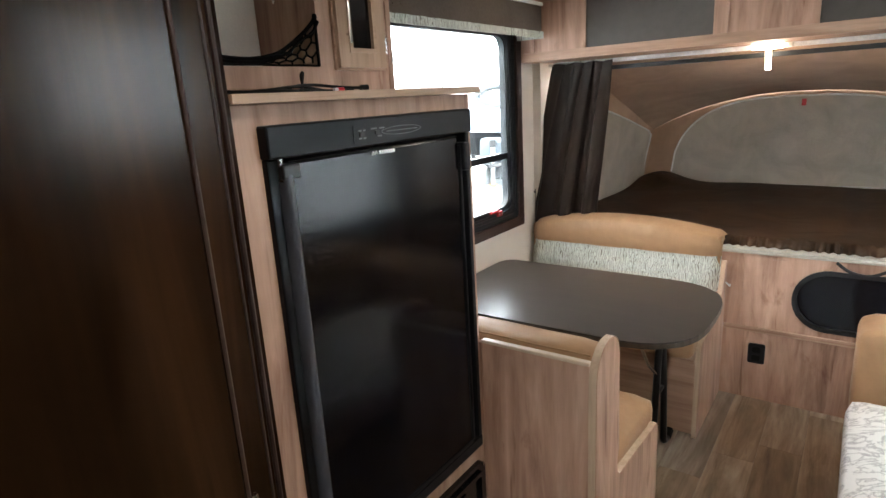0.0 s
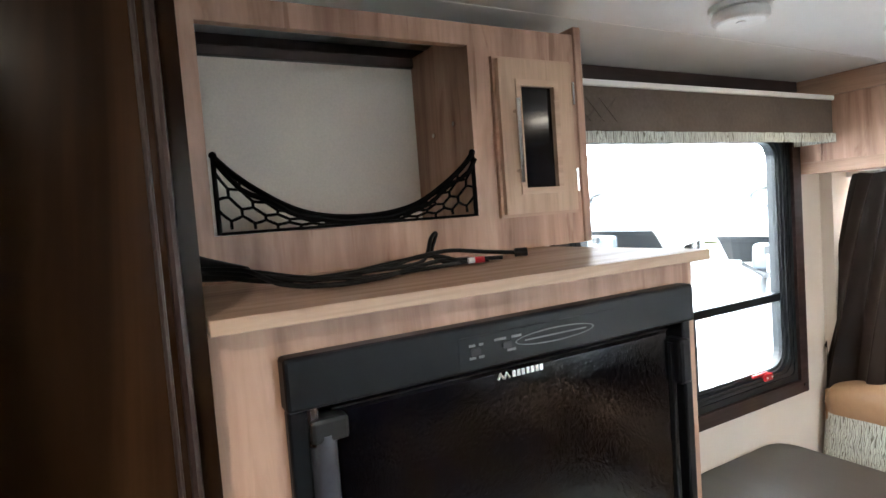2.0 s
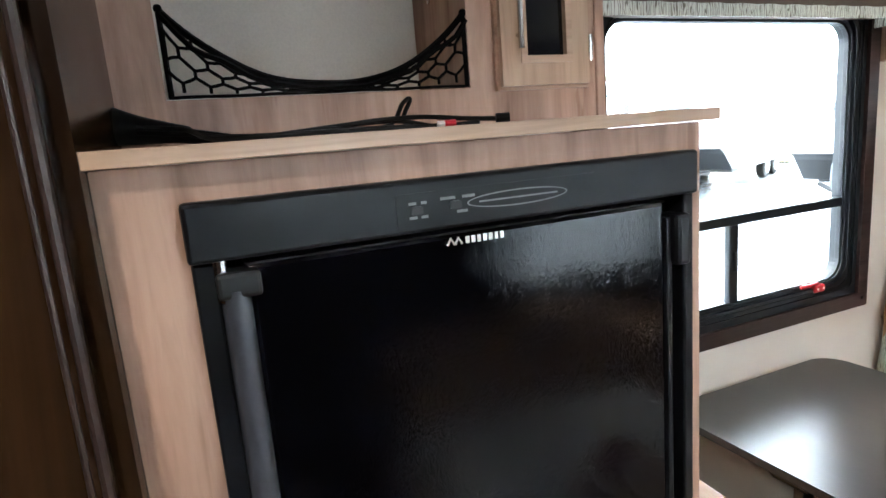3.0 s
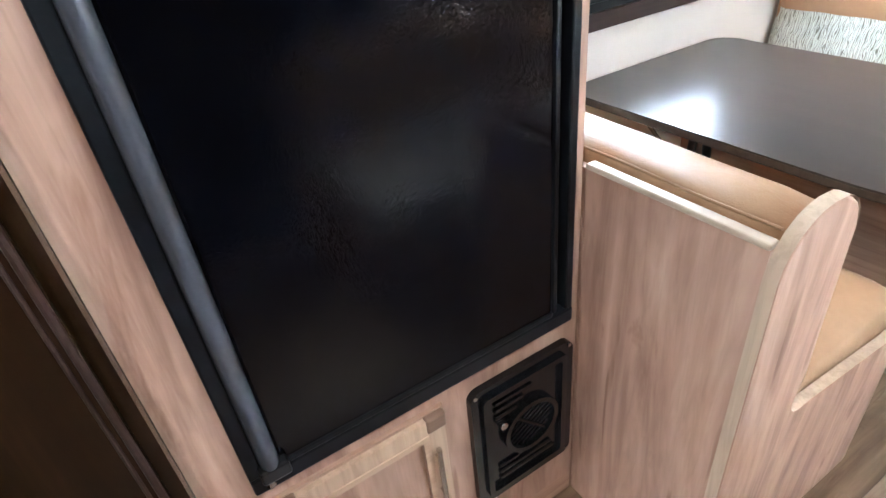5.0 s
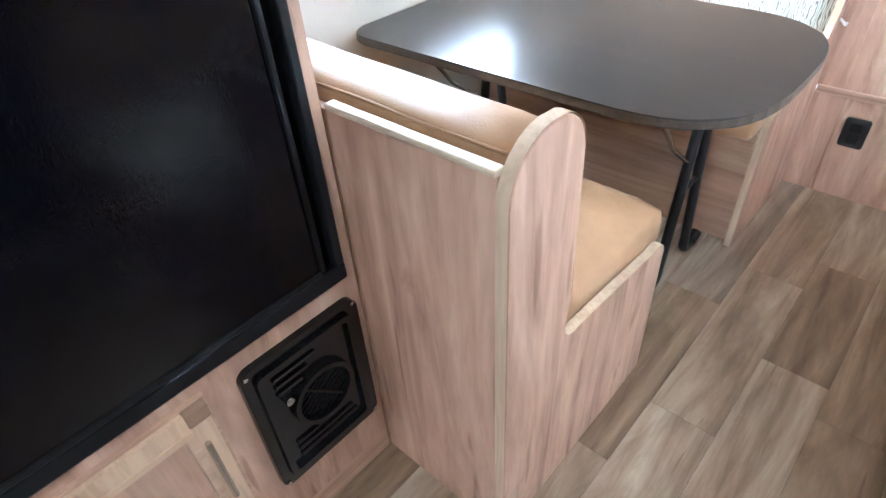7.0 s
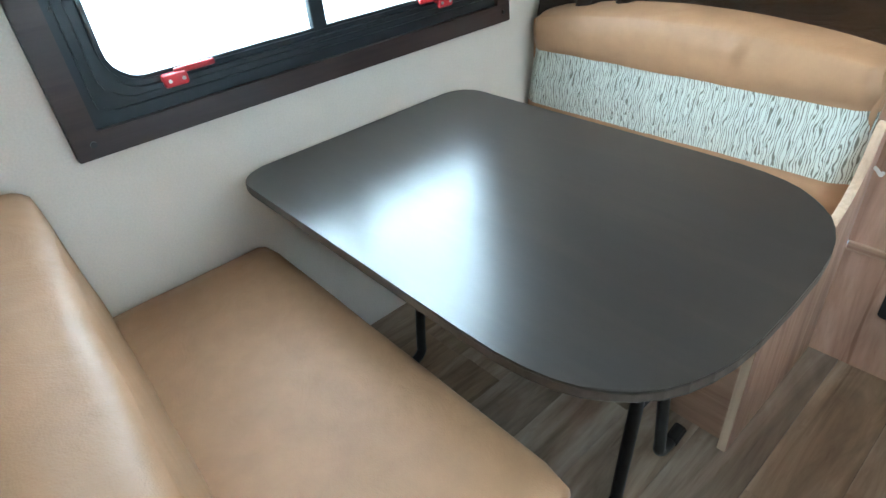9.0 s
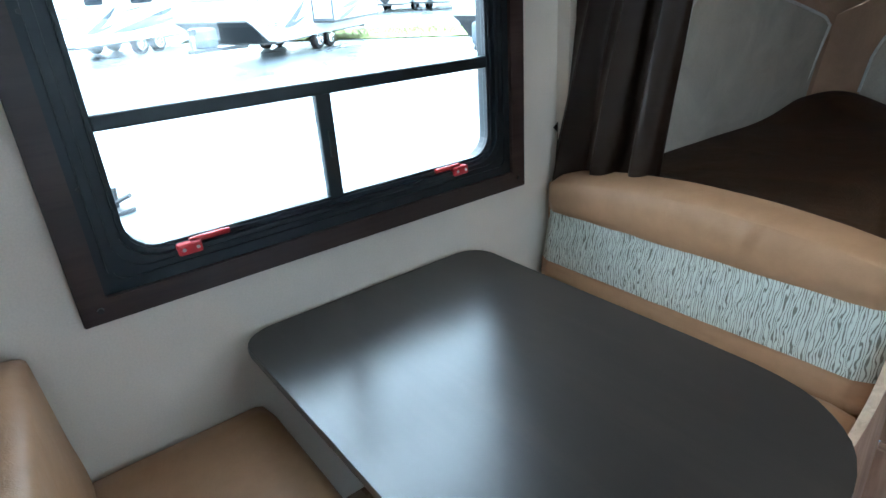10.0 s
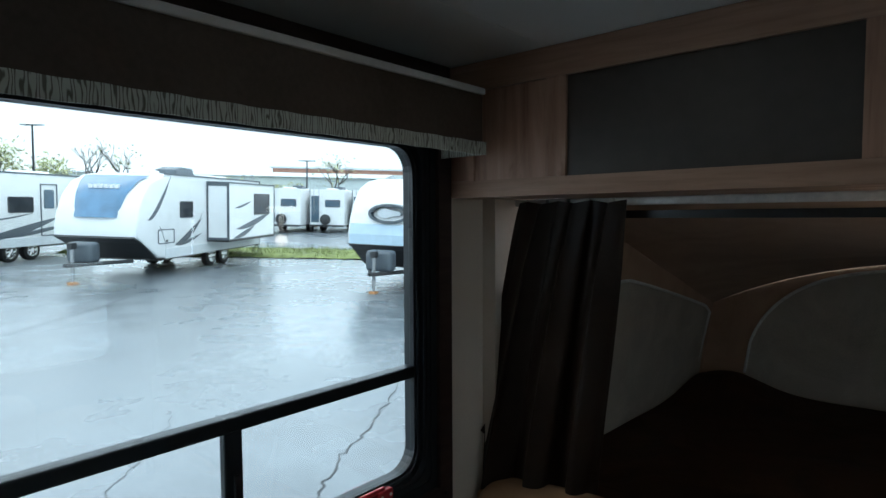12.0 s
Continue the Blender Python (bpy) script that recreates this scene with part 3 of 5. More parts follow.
def raised_door(parent, x, y0, y1, z0, z1, stile, pane_mat, gap=0.0):
    """A cabinet door with mitred rails and a set-back or raised middle."""
    d = part("door", ring([(y0, z0), (y1, z0), (y1, z1), (y0, z1)], [(y0 + stile, z0 + stile), (y1 - stile, z0 + stile), (y1 - stile, z1 - stile), (y0 + stile, z1 - stile)], "x", x, x + 0.018), M_MAPLE, parent)
    part("door_panel", cube(x + 0.002, x + 0.010, y0 + stile - 0.002, y1 - stile + 0.002, z0 + stile - 0.002, z1 - stile + 0.002), pane_mat, d)
    b = 0.006
    part("bead", ring([(y0 - b, z0 - b), (y1 + b, z0 - b), (y1 + b, z1 + b), (y0 - b, z1 + b)], [(y0 + 0.004, z0 + 0.004), (y1 - 0.004, z0 + 0.004), (y1 - 0.004, z1 - 0.004), (y0 + 0.004, z1 - 0.004)], "x", x, x + 0.008), M_OAK_Y, d)
    part("bead", ring([(y0 + stile - 0.01, z0 + stile - 0.01), (y1 - stile + 0.01, z0 + stile - 0.01), (y1 - stile + 0.01, z1 - stile + 0.01), (y0 + stile - 0.01, z1 - stile + 0.01)], [(y0 + stile + 0.002, z0 + stile + 0.002), (y1 - stile - 0.002, z0 + stile + 0.002), (y1 - stile - 0.002, z1 - stile - 0.002), (y0 + stile + 0.002, z1 - stile - 0.002)], "x", x + 0.008, x + 0.0205), M_MAPLE_Y, d)
    return d


def bar_handle(parent, x, y, z0, z1):
    h = part("handle", tube(bmesh.new(), [(x + 0.03, y, z0), (x + 0.03, y, z1)], 0.005, 10), M_CHROME, parent, "brushed chrome bar handle")
    return h


low = raised_door(cab, FX, 2.362, 2.647, 0.092, 0.498, 0.042, M_OAK)
bar_handle(low, FX, 2.624, 0.287, 0.436)
for y in (2.358, 2.614):
    part("corner_block", cube(FX + 0.002, FX + 0.0215, y, y + 0.036, 0.470, 0.501, 0.003), M_ENDGRAIN, low, "darker end-grain corner")
for z in (0.315, 0.41):
    part("handle_post", tube(bmesh.new(), [(FX + 0.016, 2.624, z), (FX + 0.03, 2.624, z)], 0.0035, 8), M_CHROME, low)
for z in (0.445, 0.15):
    hh = part("hinge", cube(FX - 0.002, FX + 0.006, 2.334, 2.352, z - 0.028, z + 0.028, 0.006), M_CHROME, cab, "chrome face hinge")
    part("hinge_barrel", tube(bmesh.new(), [(FX + 0.008, 2.354, z - 0.03), (FX + 0.008, 2.354, z + 0.03)], 0.004, 8), M_CHROME, hh)

# furnace vent beside the low door
vent = base("heater_vent", (FX, 2.82, 0.18), "black plastic louvred heater vent with a round outlet", "vent")
part("surround", ring(round_rect(2.702, 2.934, 0.172, 0.49, 0.022), round_rect(2.722, 2.914, 0.192, 0.47, 0.012), "x", FX - 0.002, FX + 0.014), M_GLOSS, vent)
part("inner_frame", ring(round_rect(2.722, 2.914, 0.192, 0.47, 0.012), round_rect(2.734, 2.902, 0.204, 0.458, 0.008), "x", FX - 0.002, FX + 0.022), M_GLOSS, vent)
part("backing", cube(FX - 0.012, FX + 0.002, 2.72, 2.916, 0.19, 0.472), M_RUBBER, vent)
part("grille_plate", ring(round_rect(2.736, 2.900, 0.206, 0.456, 0.010), [(2.828 + 0.060 * math.cos(radians(a)), 0.336 + 0.060 * math.sin(radians(a))) for a in np.linspace(0, 345, 24)], "x", FX + 0.002, FX + 0.012), M_GLOSS, vent)
for z, ya, yb in ((0.438, 2.748, 2.835), (0.420, 2.748, 2.815), (0.402, 2.748, 2.800), (0.262, 2.752, 2.800), (0.244, 2.752, 2.880), (0.226, 2.752, 2.888)):
    part("slat", cube(FX + 0.010, FX + 0.0175, ya, yb, z - 0.0045, z + 0.0045, 0.003), M_GLOSS, vent)
part("outlet_ring", ring(arc(2.828, 0.336, 0.064, 0, 345, 23), arc(2.828, 0.336, 0.054, 0, 345, 23), "x", FX + 0.004, FX + 0.024), M_GLOSS, vent)
for k in range(-4, 5):
    w, c = math.sqrt(0.053 ** 2 - (k * 0.0115) ** 2), k * 0.0115
    p, q = (2.828 + 0.866 * w - 0.5 * c, 0.336 + 0.5 * w + 0.866 * c), (2.828 - 0.866 * w - 0.5 * c, 0.336 - 0.5 * w + 0.866 * c)
    part("fin", tube(bmesh.new(), [(FX + 0.012, *p), (FX + 0.012, *q)], 0.003, 5), M_GLOSS, vent)
part("cross_bar", tube(bmesh.new(), [(FX + 0.016, 2.795, 0.372), (FX + 0.016, 2.861, 0.300)], 0.004, 6), M_GLOSS, vent)
part("damper_knob", disc(bmesh.new(), (FX, 2.762, 0.382), "x", 0.008, FX + 0.010, FX + 0.026, 14, 0.002), M_CHROME, vent, "small bright damper knob")
for y, z in ((2.712, 0.182), (2.924, 0.182), (2.712, 0.48), (2.924, 0.48)):
    part("screw", disc(bmesh.new(), (FX, y, z), "x", 0.004, FX + 0.013, FX + 0.016, 8), M_CHROME, vent)

# ---- fridge ----
fr = base("refrigerator", (0.62, 2.64, 0.54), "black absorption fridge with an embossed glossy door", "refrigerator")
Y0, Y1, Z0, Z1 = 2.348, 2.930, 0.536, 1.422
bm = bmesh.new()
box(bm, FX - 0.10, FX + 0.012, Y0, Y0 + 0.020, Z0 + 0.03, Z1 - 0.05, 0.003)
box(bm, FX - 0.10, FX + 0.012, Y1 - 0.016, Y1, Z0 + 0.03, Z1 - 0.05, 0.003)
box(bm, FX - 0.10, FX + 0.014, Y0, Y1, Z0, Z0 + 0.032, 0.004)
part("frame", bm, M_FRIDGE, fr)
ctrl = part("control_panel", cube(FX - 0.05, FX + 0.022, Y0 - 0.002, Y1 - 0.002, 1.372, 1.425, 0.004), M_FRIDGE, fr)
fascia = part("control_fascia", slab(round_rect(2.535, 2.775, 1.378, 1.412, 0.004), "x", FX + 0.0215, FX + 0.0228), M_FRIDGE, ctrl)
part("display_oval", ring(arc(2.672, 1.396, 0.061, 0, 350, 35, 0.0085), arc(2.672, 1.396, 0.0595, 0, 350, 35, 0.0072), "x", FX + 0.0222, FX + 0.0236), M_MARK, ctrl)
part("display_bar", cube(FX + 0.0222, FX + 0.0236, 2.625, 2.72, 1.3952, 1.3968), M_MARK, ctrl)
for y, z, w in ((2.552, 1.402, 0.008), (2.552, 1.388, 0.008), (2.564, 1.402, 0.006), (2.564, 1.388, 0.007), (2.590, 1.4035, 0.016), (2.605, 1.389, 0.012), (2.613, 1.4035, 0.014)):
    part("button_mark", cube(FX + 0.0222, FX + 0.0235, y - w / 2, y + w / 2, z - 0.0014, z + 0.0014), M_MARK, ctrl)
for y, z in ((2.556, 1.395), (2.598, 1.396)):
    part("button", slab(round_rect(y - 0.006, y + 0.006, z - 0.004, z + 0.004, 0.002), "x", FX + 0.022, FX + 0.0255), M_BLACK, ctrl)
part("recess", cube(FX - 0.08, FX - 0.06, Y0 + 0.02, Y1 - 0.016, Z0 + 0.03, 1.372), M_RUBBER, fr)
fd = part("door", cube(FX - 0.055, FX + 0.010, 2.394, 2.884, 0.570, 1.364, 0.004), M_FRIDGEDOOR, fr, "embossed glossy black door skin")
part("door_top_strip", cube(FX - 0.05, FX + 0.0105, 2.392, 2.885, 1.3642, 1.3668, 0.001), M_FRIDGE, fd)
part("door_bottom_strip", cube(FX - 0.05, FX + 0.013, 2.392, 2.885, 0.567, 0.578, 0.002), M_FRIDGE, fd)
grip = slab([(FX - 0.03, 2.394), (FX - 0.03, 2.368)] + arc(FX + 0.008, 2.381, 0.019, -90, 90, 12, 0.013), "z", 0.585, 1.345)
part("edge_grip", grip, M_GRIP, fd, "dark grey moulded edge grip", smooth=60)
part("edge_strip", cube(FX - 0.03, FX + 0.014, 2.884, 2.893, 0.575, 1.345, 0.002), M_FRIDGE, fd)
hinge = part("hinge_top", cube(FX - 0.01, FX + 0.026, 2.366, 2.404, 1.338, 1.362, 0.004), M_BLACK, fr)
part("hinge_pin", tube(bmesh.new(), [(FX + 0.014, 2.371, 1.335), (FX + 0.014, 2.371, 1.374)], 0.006, 10), M_CHROME, hinge)
hb = part("hinge_bottom", cube(FX - 0.01, FX + 0.026, 2.362, 2.404, 0.560, 0.586, 0.004), M_BLACK, fr)
part("hinge_pin", tube(bmesh.new(), [(FX + 0.016, 2.372, 0.548), (FX + 0.016, 2.372, 0.575)], 0.007, 10), M_CHROME, hb)
part("catch", cube(FX - 0.01, FX + 0.026, 2.890, 2.914, 1.285, 1.350, 0.006), M_FRIDGE, fr, "dark plastic door catch")
bm = bmesh.new()
for k in range(2):
    tube(bm, [(FX + 0.0132, 2.590 + 0.0085 * k, 1.3535), (FX + 0.0132, 2.594 + 0.0085 * k, 1.3605), (FX + 0.0132, 2.598 + 0.0085 * k, 1.3535)], 0.0014, 4)
for k in range(7):
    box(bm, FX + 0.0124, FX + 0.0134, 2.611 + 0.0068 * k, 2.6155 + 0.0068 * k, 1.3532, 1.3605)
part("badge", bm, M_ALU, fd, "small silver maker's badge as plain bars")

# ---- upper cabinet ----
UX = 0.343
up = base("upper_cabinet", (0.17, 2.66, 1.473), "light oak upper cabinet with open shelf and small glazed door", "cabinet")
bm = bmesh.new()
box(bm, UX - 0.018, UX, 2.268, 2.345, 1.473, 1.889)
box(bm, UX - 0.018, UX, 2.800, 3.060, 1.473, 1.889)
box(bm, UX - 0.018, UX, 2.345, 2.800, 1.473, 1.542)
box(bm, UX - 0.018, UX, 2.345, 2.800, 1.850, 1.889)
part("face_frame", bm, M_OAK, up)
part("back_panel", cube(0.108, 0.122, 2.277, 2.799, 1.538, 1.862), M_WALL, up, "cream vinyl back panel")
part("back_moulding", cube(0.108, 0.134, 2.277, 2.799, 1.8622, 1.882, 0.002), M_TRIM, up, "dark brown moulding")
part("divider", cube(0.0, UX - 0.018, 2.800, 2.815, 1.473, 1.884), M_OAK, up)
part("end_panel", cube(0.0, UX + 0.004, 3.052, 3.072, 1.473, 1.905, 0.003), M_OAK, up)
part("shelf", cube(0.0, UX - 0.018, 2.268, 2.800, 1.520, 1.538), M_OAK_Y, up)
part("end_panel", cube(0.0, UX - 0.018, 2.268, 2.276, 1.473, 1.889), M_OAK, up)
for x, z in ((0.28, 1.72), (0.20, 1.71)):
    part("screw", disc(bmesh.new(), (x, 2.8, z), "y", 0.005, 2.797, 2.8, 8), M_CHROME, up)
d2 = raised_door(up, UX, 2.852, 3.026, 1.540, 1.826, 0.046, M_SMOKED)
bar_handle(d2, UX, 2.883, 1.598, 1.752)
for z in (1.62, 1.73):
    part("handle_post", tube(bmesh.new(), [(UX + 0.016, 2.883, z), (UX + 0.03, 2.883, z)], 0.0035, 8), M_CHROME, d2)
for z in (1.60, 1.77):
    part("hinge", tube(bmesh.new(), [(UX + 0.012, 3.034, z - 0.022), (UX + 0.012, 3.034, z + 0.022)], 0.004, 8), M_CHROME, up, "chrome barrel hinge")

# cargo net hanging across the open shelf
bm = bmesh.new()
NX = UX + 0.004


def net_top(u):
    return 1.556 + 0.100 * (abs(2 * u - 1)) ** 2.4


def net_point(c, w):
    u = c / 26
    top = net_top(u)
    return Vector((NX + 0.004 * math.sin(c * 0.9 + w), 2.352 + 0.44 * u, 1.545 + (top - 1.545) * max(0.0, min(1.0, w / 4))))


for row in range(5):
    pts = [net_point(c, row + (0.24 if (c + row) % 2 else -0.24) * (0 if row in (0, 4) else 1)) for c in range(27)]
    tube(bm, bend(pts, 2), 0.0052 if row == 4 else 0.0025, 5)
    for c in range(27):
        if row < 4 and (c + row) % 2:
            tube(bm, [net_point(c, row + 0.24), net_point(c, row + 0.76)], 0.0025, 5)
tube(bm, [Vector((NX + 0.006, 0, -0.006)) - Vector((NX, 0, 0)) + net_point(c, 4 - 0.5 * math.sin(c * 0.7) ** 2) for c in range(27)], 0.0042, 5)
for y in (2.352, 2.792):
    tube(bm, [(NX, y, 1.543), (NX, y, 1.658)], 0.004, 6)
net = base("cargo_net", (NX, 2.572, 1.545), "black elastic cargo net sagging across the open shelf", "net")
part("mesh", bm, M_NET, net, smooth=60)
for y in (2.352, 2.792):
    part("anchor", disc(bmesh.new(), (UX, y, 1.658), "x", 0.0055, UX, UX + 0.008, 12, 0.002), M_NET, net)
# television leads lying on the shelf top
cords = base("cable_bundle", (0.5, 2.6, 1.473), "loose black television cables lying on the shelf top", "cable")
runs = [
    [(0.44, 2.31, 1.503), (0.47, 2.36, 1.497), (0.55, 2.385, 1.482), (0.60, 2.43, 1.479), (0.585, 2.50, 1.479), (0.53, 2.565, 1.480), (0.49, 2.63, 1.482), (0.50, 2.68, 1.480), (0.53, 2.715, 1.480)],
    [(0.43, 2.31, 1.498), (0.47, 2.37, 1.490), (0.52, 2.43, 1.479), (0.54, 2.50, 1.484), (0.49, 2.60, 1.484), (0.45, 2.64, 1.515), (0.44, 2.655, 1.520), (0.46, 2.635, 1.492), (0.50, 2.64, 1.479), (0.53, 2.69, 1.479)],
    [(0.42, 2.31, 1.506), (0.46, 2.37, 1.494), (0.50, 2.45, 1.479), (0.51, 2.54, 1.488), (0.48, 2.62, 1.490), (0.50, 2.66, 1.480)],
    [(0.41, 2.30, 1.503), (0.45, 2.36, 1.490), (0.55, 2.47, 1.479), (0.56, 2.56, 1.480), (0.53, 2.64, 1.479)],
    [(0.42, 2.32, 1.492), (0.49, 2.40, 1.480), (0.53, 2.52, 1.486), (0.50, 2.59, 1.492), (0.47, 2.66, 1.494), (0.49, 2.71, 1.488), (0.52, 2.745, 1.484)],
]
part("sleeve", tube(bmesh.new(), bend([(0.36, 2.272, 1.512), (0.41, 2.31, 1.502), (0.455, 2.365, 1.492)]), [0.026 - 0.0014 * i for i in range(13)], 10), M_RUBBER, cords, "thick black cable sleeve", smooth=60)
for r in runs:
    part("cable", tube(bmesh.new(), bend(r, 8), 0.0032, 7), M_RUBBER, cords, smooth=60)
part("plug", tube(bmesh.new(), [(0.53, 2.655, 1.481), (0.532, 2.664, 1.481)], 0.0042, 8), M_WHITE, cords, "white plug collar")
part("plug", tube(bmesh.new(), [(0.532, 2.664, 1.481), (0.535, 2.678, 1.481)], 0.0048, 8), M_RED, cords, "red plug")
part("plug", tube(bmesh.new(), [(0.52, 2.745, 1.484), (0.527, 2.762, 1.484)], 0.0065, 8), M_RUBBER, cords)

# ---- dinette ----
BX = 0.989


def pad(x0, x1, y0, y1, z0, z1, r=0.03, crown=0.012):
    """A soft box with a crowned top."""
    bm = box(bmesh.new(), x0, x1, y0, y1, z0, z1)
    bmesh.ops.subdivide_edges(bm, edges=bm.edges[:], cuts=14, use_grid_fill=True)
    cx, cy, cz = (x0 + x1) / 2, (y0 + y1) / 2, (z0 + z1) / 2
    hx, hy, hz = (x1 - x0) / 2, (y1 - y0) / 2, (z1 - z0) / 2
    for v in bm.verts:
        p = [v.co.x - cx, v.co.y - cy, v.co.z - cz]
        q = [max(-h + r, min(h - r, a)) for a, h in zip(p, (hx, hy, hz))]
        d = Vector([a - b for a, b in zip(p, q)])
        if d.length > 1e-9:
            d = d.normalized() * r if d.length > r * 0.2 else d
        n = Vector(q) + d
        u, w = n.x / hx, n.y / hy
        n.z += (crown * (1 - u * u) * (1 - w * w) + 0.0025 * noise.noise(Vector((n.x * 9, n.y * 9, 1.3)))) * (1 if n.z > 0 else 0)
        v.co = Vector((cx, cy, cz)) + n
    return bm


# bench against the fridge cabinet
b1 = base("dinette_bench", (0.5, 3.25, 0), "light oak dinette bench with tan leatherette cushions backing on the fridge", "bench", "dinette benches")
part("back_panel", cube(0.672, BX - 0.02, 2.957, 2.972, 0.0, 0.822), M_OAK, b1)
part("back_panel", cube(0.0, 0.67, 2.957, 2.972, 0.0, 0.822), M_OAK, b1)
part("edge_cap", cube(0.672, BX - 0.02, 2.9545, 2.9735, 0.822, 0.832, 0.003), M_CAP, b1, "pale edge cap")
prof = [(2.956, -0.004), (2.956, 0.74)] + arc(3.035, 0.785, 0.079, 180, 90, 6) + arc(3.048, 0.800, 0.064, 90, 0, 6)[1:] + [(3.116, 0.62), (3.122, 0.52)]
prof += arc(3.150, 0.470, 0.042, 150, 285, 8)[1:] + [(3.30, 0.4165), (3.44, 0.402)] + arc(3.468, 0.372, 0.032, 90, 10, 4) + [(3.502, -0.004)]
part("end_panel", slab(prof, "x", BX - 0.02, BX, 0.003), M_OAK, b1)


def edge_band(pts, x0, x1, t=0.0022):
    """A thin veneer strip that follows the edge of a panel."""
    bm = bmesh.new()
    n = len(pts)
    for (a, b), (c, d) in zip(pts, pts[1:]):
        L = math.hypot(c - a, d - b)
        if L < 1e-5:
            continue
        nx, nz = -(d - b) / L * t, (c - a) / L * t
        vs = [bm.verts.new(p) for p in ((x0, a + nx, b + nz), (x0, c + nx, d + nz), (x1, c + nx, d + nz), (x1, a + nx, b + nz))]
        bm.faces.new(vs)
    bmesh.ops.remove_doubles(bm, verts=bm.verts[:], dist=0.0015)
    bmesh.ops.recalc_face_normals(bm, faces=bm.faces)
    return bm


part("edge_band", edge_band(prof, BX - 0.0195, BX - 0.0005, 0.0026), M_EDGE, b1, "pale maple edge banding", smooth=50)
part("seat_box", cube(0.0, BX - 0.021, 3.43, 3.448, 0.0, 0.36), M_OAK_X, b1)
part("seat_board", cube(0.0, BX - 0.021, 2.975, 3.50, 0.345, 0.36), M_OAK_X, b1)
part("seat_cushion", pad(0.012, BX - 0.023, 3.06, 3.548, 0.362, 0.462, 0.034, 0.008), M_TAN, b1, smooth=80)


bc_bm = pad(0.012, BX - 0.024, 2.984, 3.150, 0.455, 0.846, 0.030, 0.0)


def plump(p):
    t = (p[2] - 0.455) / 0.39
    front = smoothstep(3.02, 3.15, p[1])
    end = (1 - smoothstep(0.0, 0.22, p[0])) ** 1.5
    y = p[1] + 0.018 - 0.026 * t - 0.024 * front * smoothstep(0.1, 0.95, p[0]) + 0.005 * noise.noise(Vector((p[0] * 9, p[2] * 9, 4.0)))
    z = p[2] + 0.004 * noise.noise(Vector((p[0] * 7, p[1] * 7, 0.0))) * smoothstep(0.5, 1.0, t) - 0.018 * front * smoothstep(0.85, 1.0, t)
    return Vector((p[0], y + 0.010 * end * t, z - 0.050 * end * t))


for v in bc_bm.verts:
    v.co = plump(v.co)
bc = part("back_cushion", bc_bm, M_TAN, b1, smooth=80)
part("piping", tube(bmesh.new(), [plump((0.02 + 0.942 * i / 40, 2.9925, 0.8372)) for i in range(41)], 0.0024, 6), M_TAN, bc, smooth=60)

# bench against the bunk
b2 = base("dinette_bench", (0.5, 4.35, 0), "light oak dinette bench with tan and printed cushions below the bunk", "bench", "dinette benches")
part("seat_box", cube(0.0, BX - 0.021, 4.125, 4.143, 0.0, 0.36), M_OAK_X, b2)
part("seat_board", cube(0.0, BX - 0.021, 4.085, 4.57, 0.345, 0.36), M_OAK_X, b2)
prof2 = [(4.570, -0.004), (4.570, 0.655)] + arc(4.552, 0.640, 0.022, 60, 180, 5) + [(4.518, 0.595), (4.495, 0.545), (4.462, 0.508), (4.41, 0.478), (4.33, 0.448), (4.24, 0.428)] + arc(4.142, 0.386, 0.036, 90, 180, 5) + [(4.100, -0.004)]
part("end_panel", slab(prof2, "x", BX - 0.02, BX, 0.003), M_OAK, b2)
part("edge_band", edge_band(prof2[1:], BX - 0.0195, BX - 0.0005, -0.0026), M_EDGE, b2, "pale maple edge banding", smooth=50)
part("seat_cushion", pad(0.012, BX - 0.023, 4.045, 4.50, 0.362, 0.462, 0.034, 0.008), M_TAN, b2, smooth=80)


def arch(u):
    return 0.785 + 0.050 * (1 - (2 * u - 1) ** 2) - 0.03 * (1 - min(1.0, min(u, 1 - u) / 0.035)) ** 2


def sheet_back(z0, z1, y_lo, y_hi, puff):
    """One panel of the far backrest between two heights; z1 None runs to the arched top and over it."""
    def fn(u, v):
        x = 0.014 + (BX - 0.038) * u
        top = arch(u) if z1 is None else z1
        zz = z0 + (top - z0) * min(1.0, v / (0.72 if z1 is None else 1.0))
        edge = min(1.0, min(u, 1 - u) / 0.04)
        fy = y_lo + (y_hi - y_lo) * min(1.0, v / 0.72) - puff * math.sin(math.pi * min(1.0, v / 0.9)) * math.sqrt(edge) + 0.02 * (1 - edge)
        if z1 is None and v > 0.62:
            t = (v - 0.62) / 0.38
            ang = t * math.pi * 0.5
            fy = y_lo + (y_hi - y_lo) * 0.86 - puff * 0.87 * math.sqrt(edge) + 0.085 * (1 - math.cos(ang)) * 1.2 + 0.02 * (1 - edge)
            base_z = z0 + (top - z0) * 0.80
            zz = base_z + (top - base_z) * math.sin(ang)
        wob = 0.0035 * noise.noise(Vector((x * 8, v * 5, 2.0)))
        if z1 is None:
            k = x - 0.655 - 0.05 * (v - 0.4)
            wob += (0.006 * math.exp(-(k / 0.022) ** 2) - 0.004 * math.exp(-((k - 0.024) / 0.016) ** 2)) * math.exp(-((v - 0.45) / 0.22) ** 2)
        return (x, fy - wob, zz)
    return grid(fn, 120, 26)


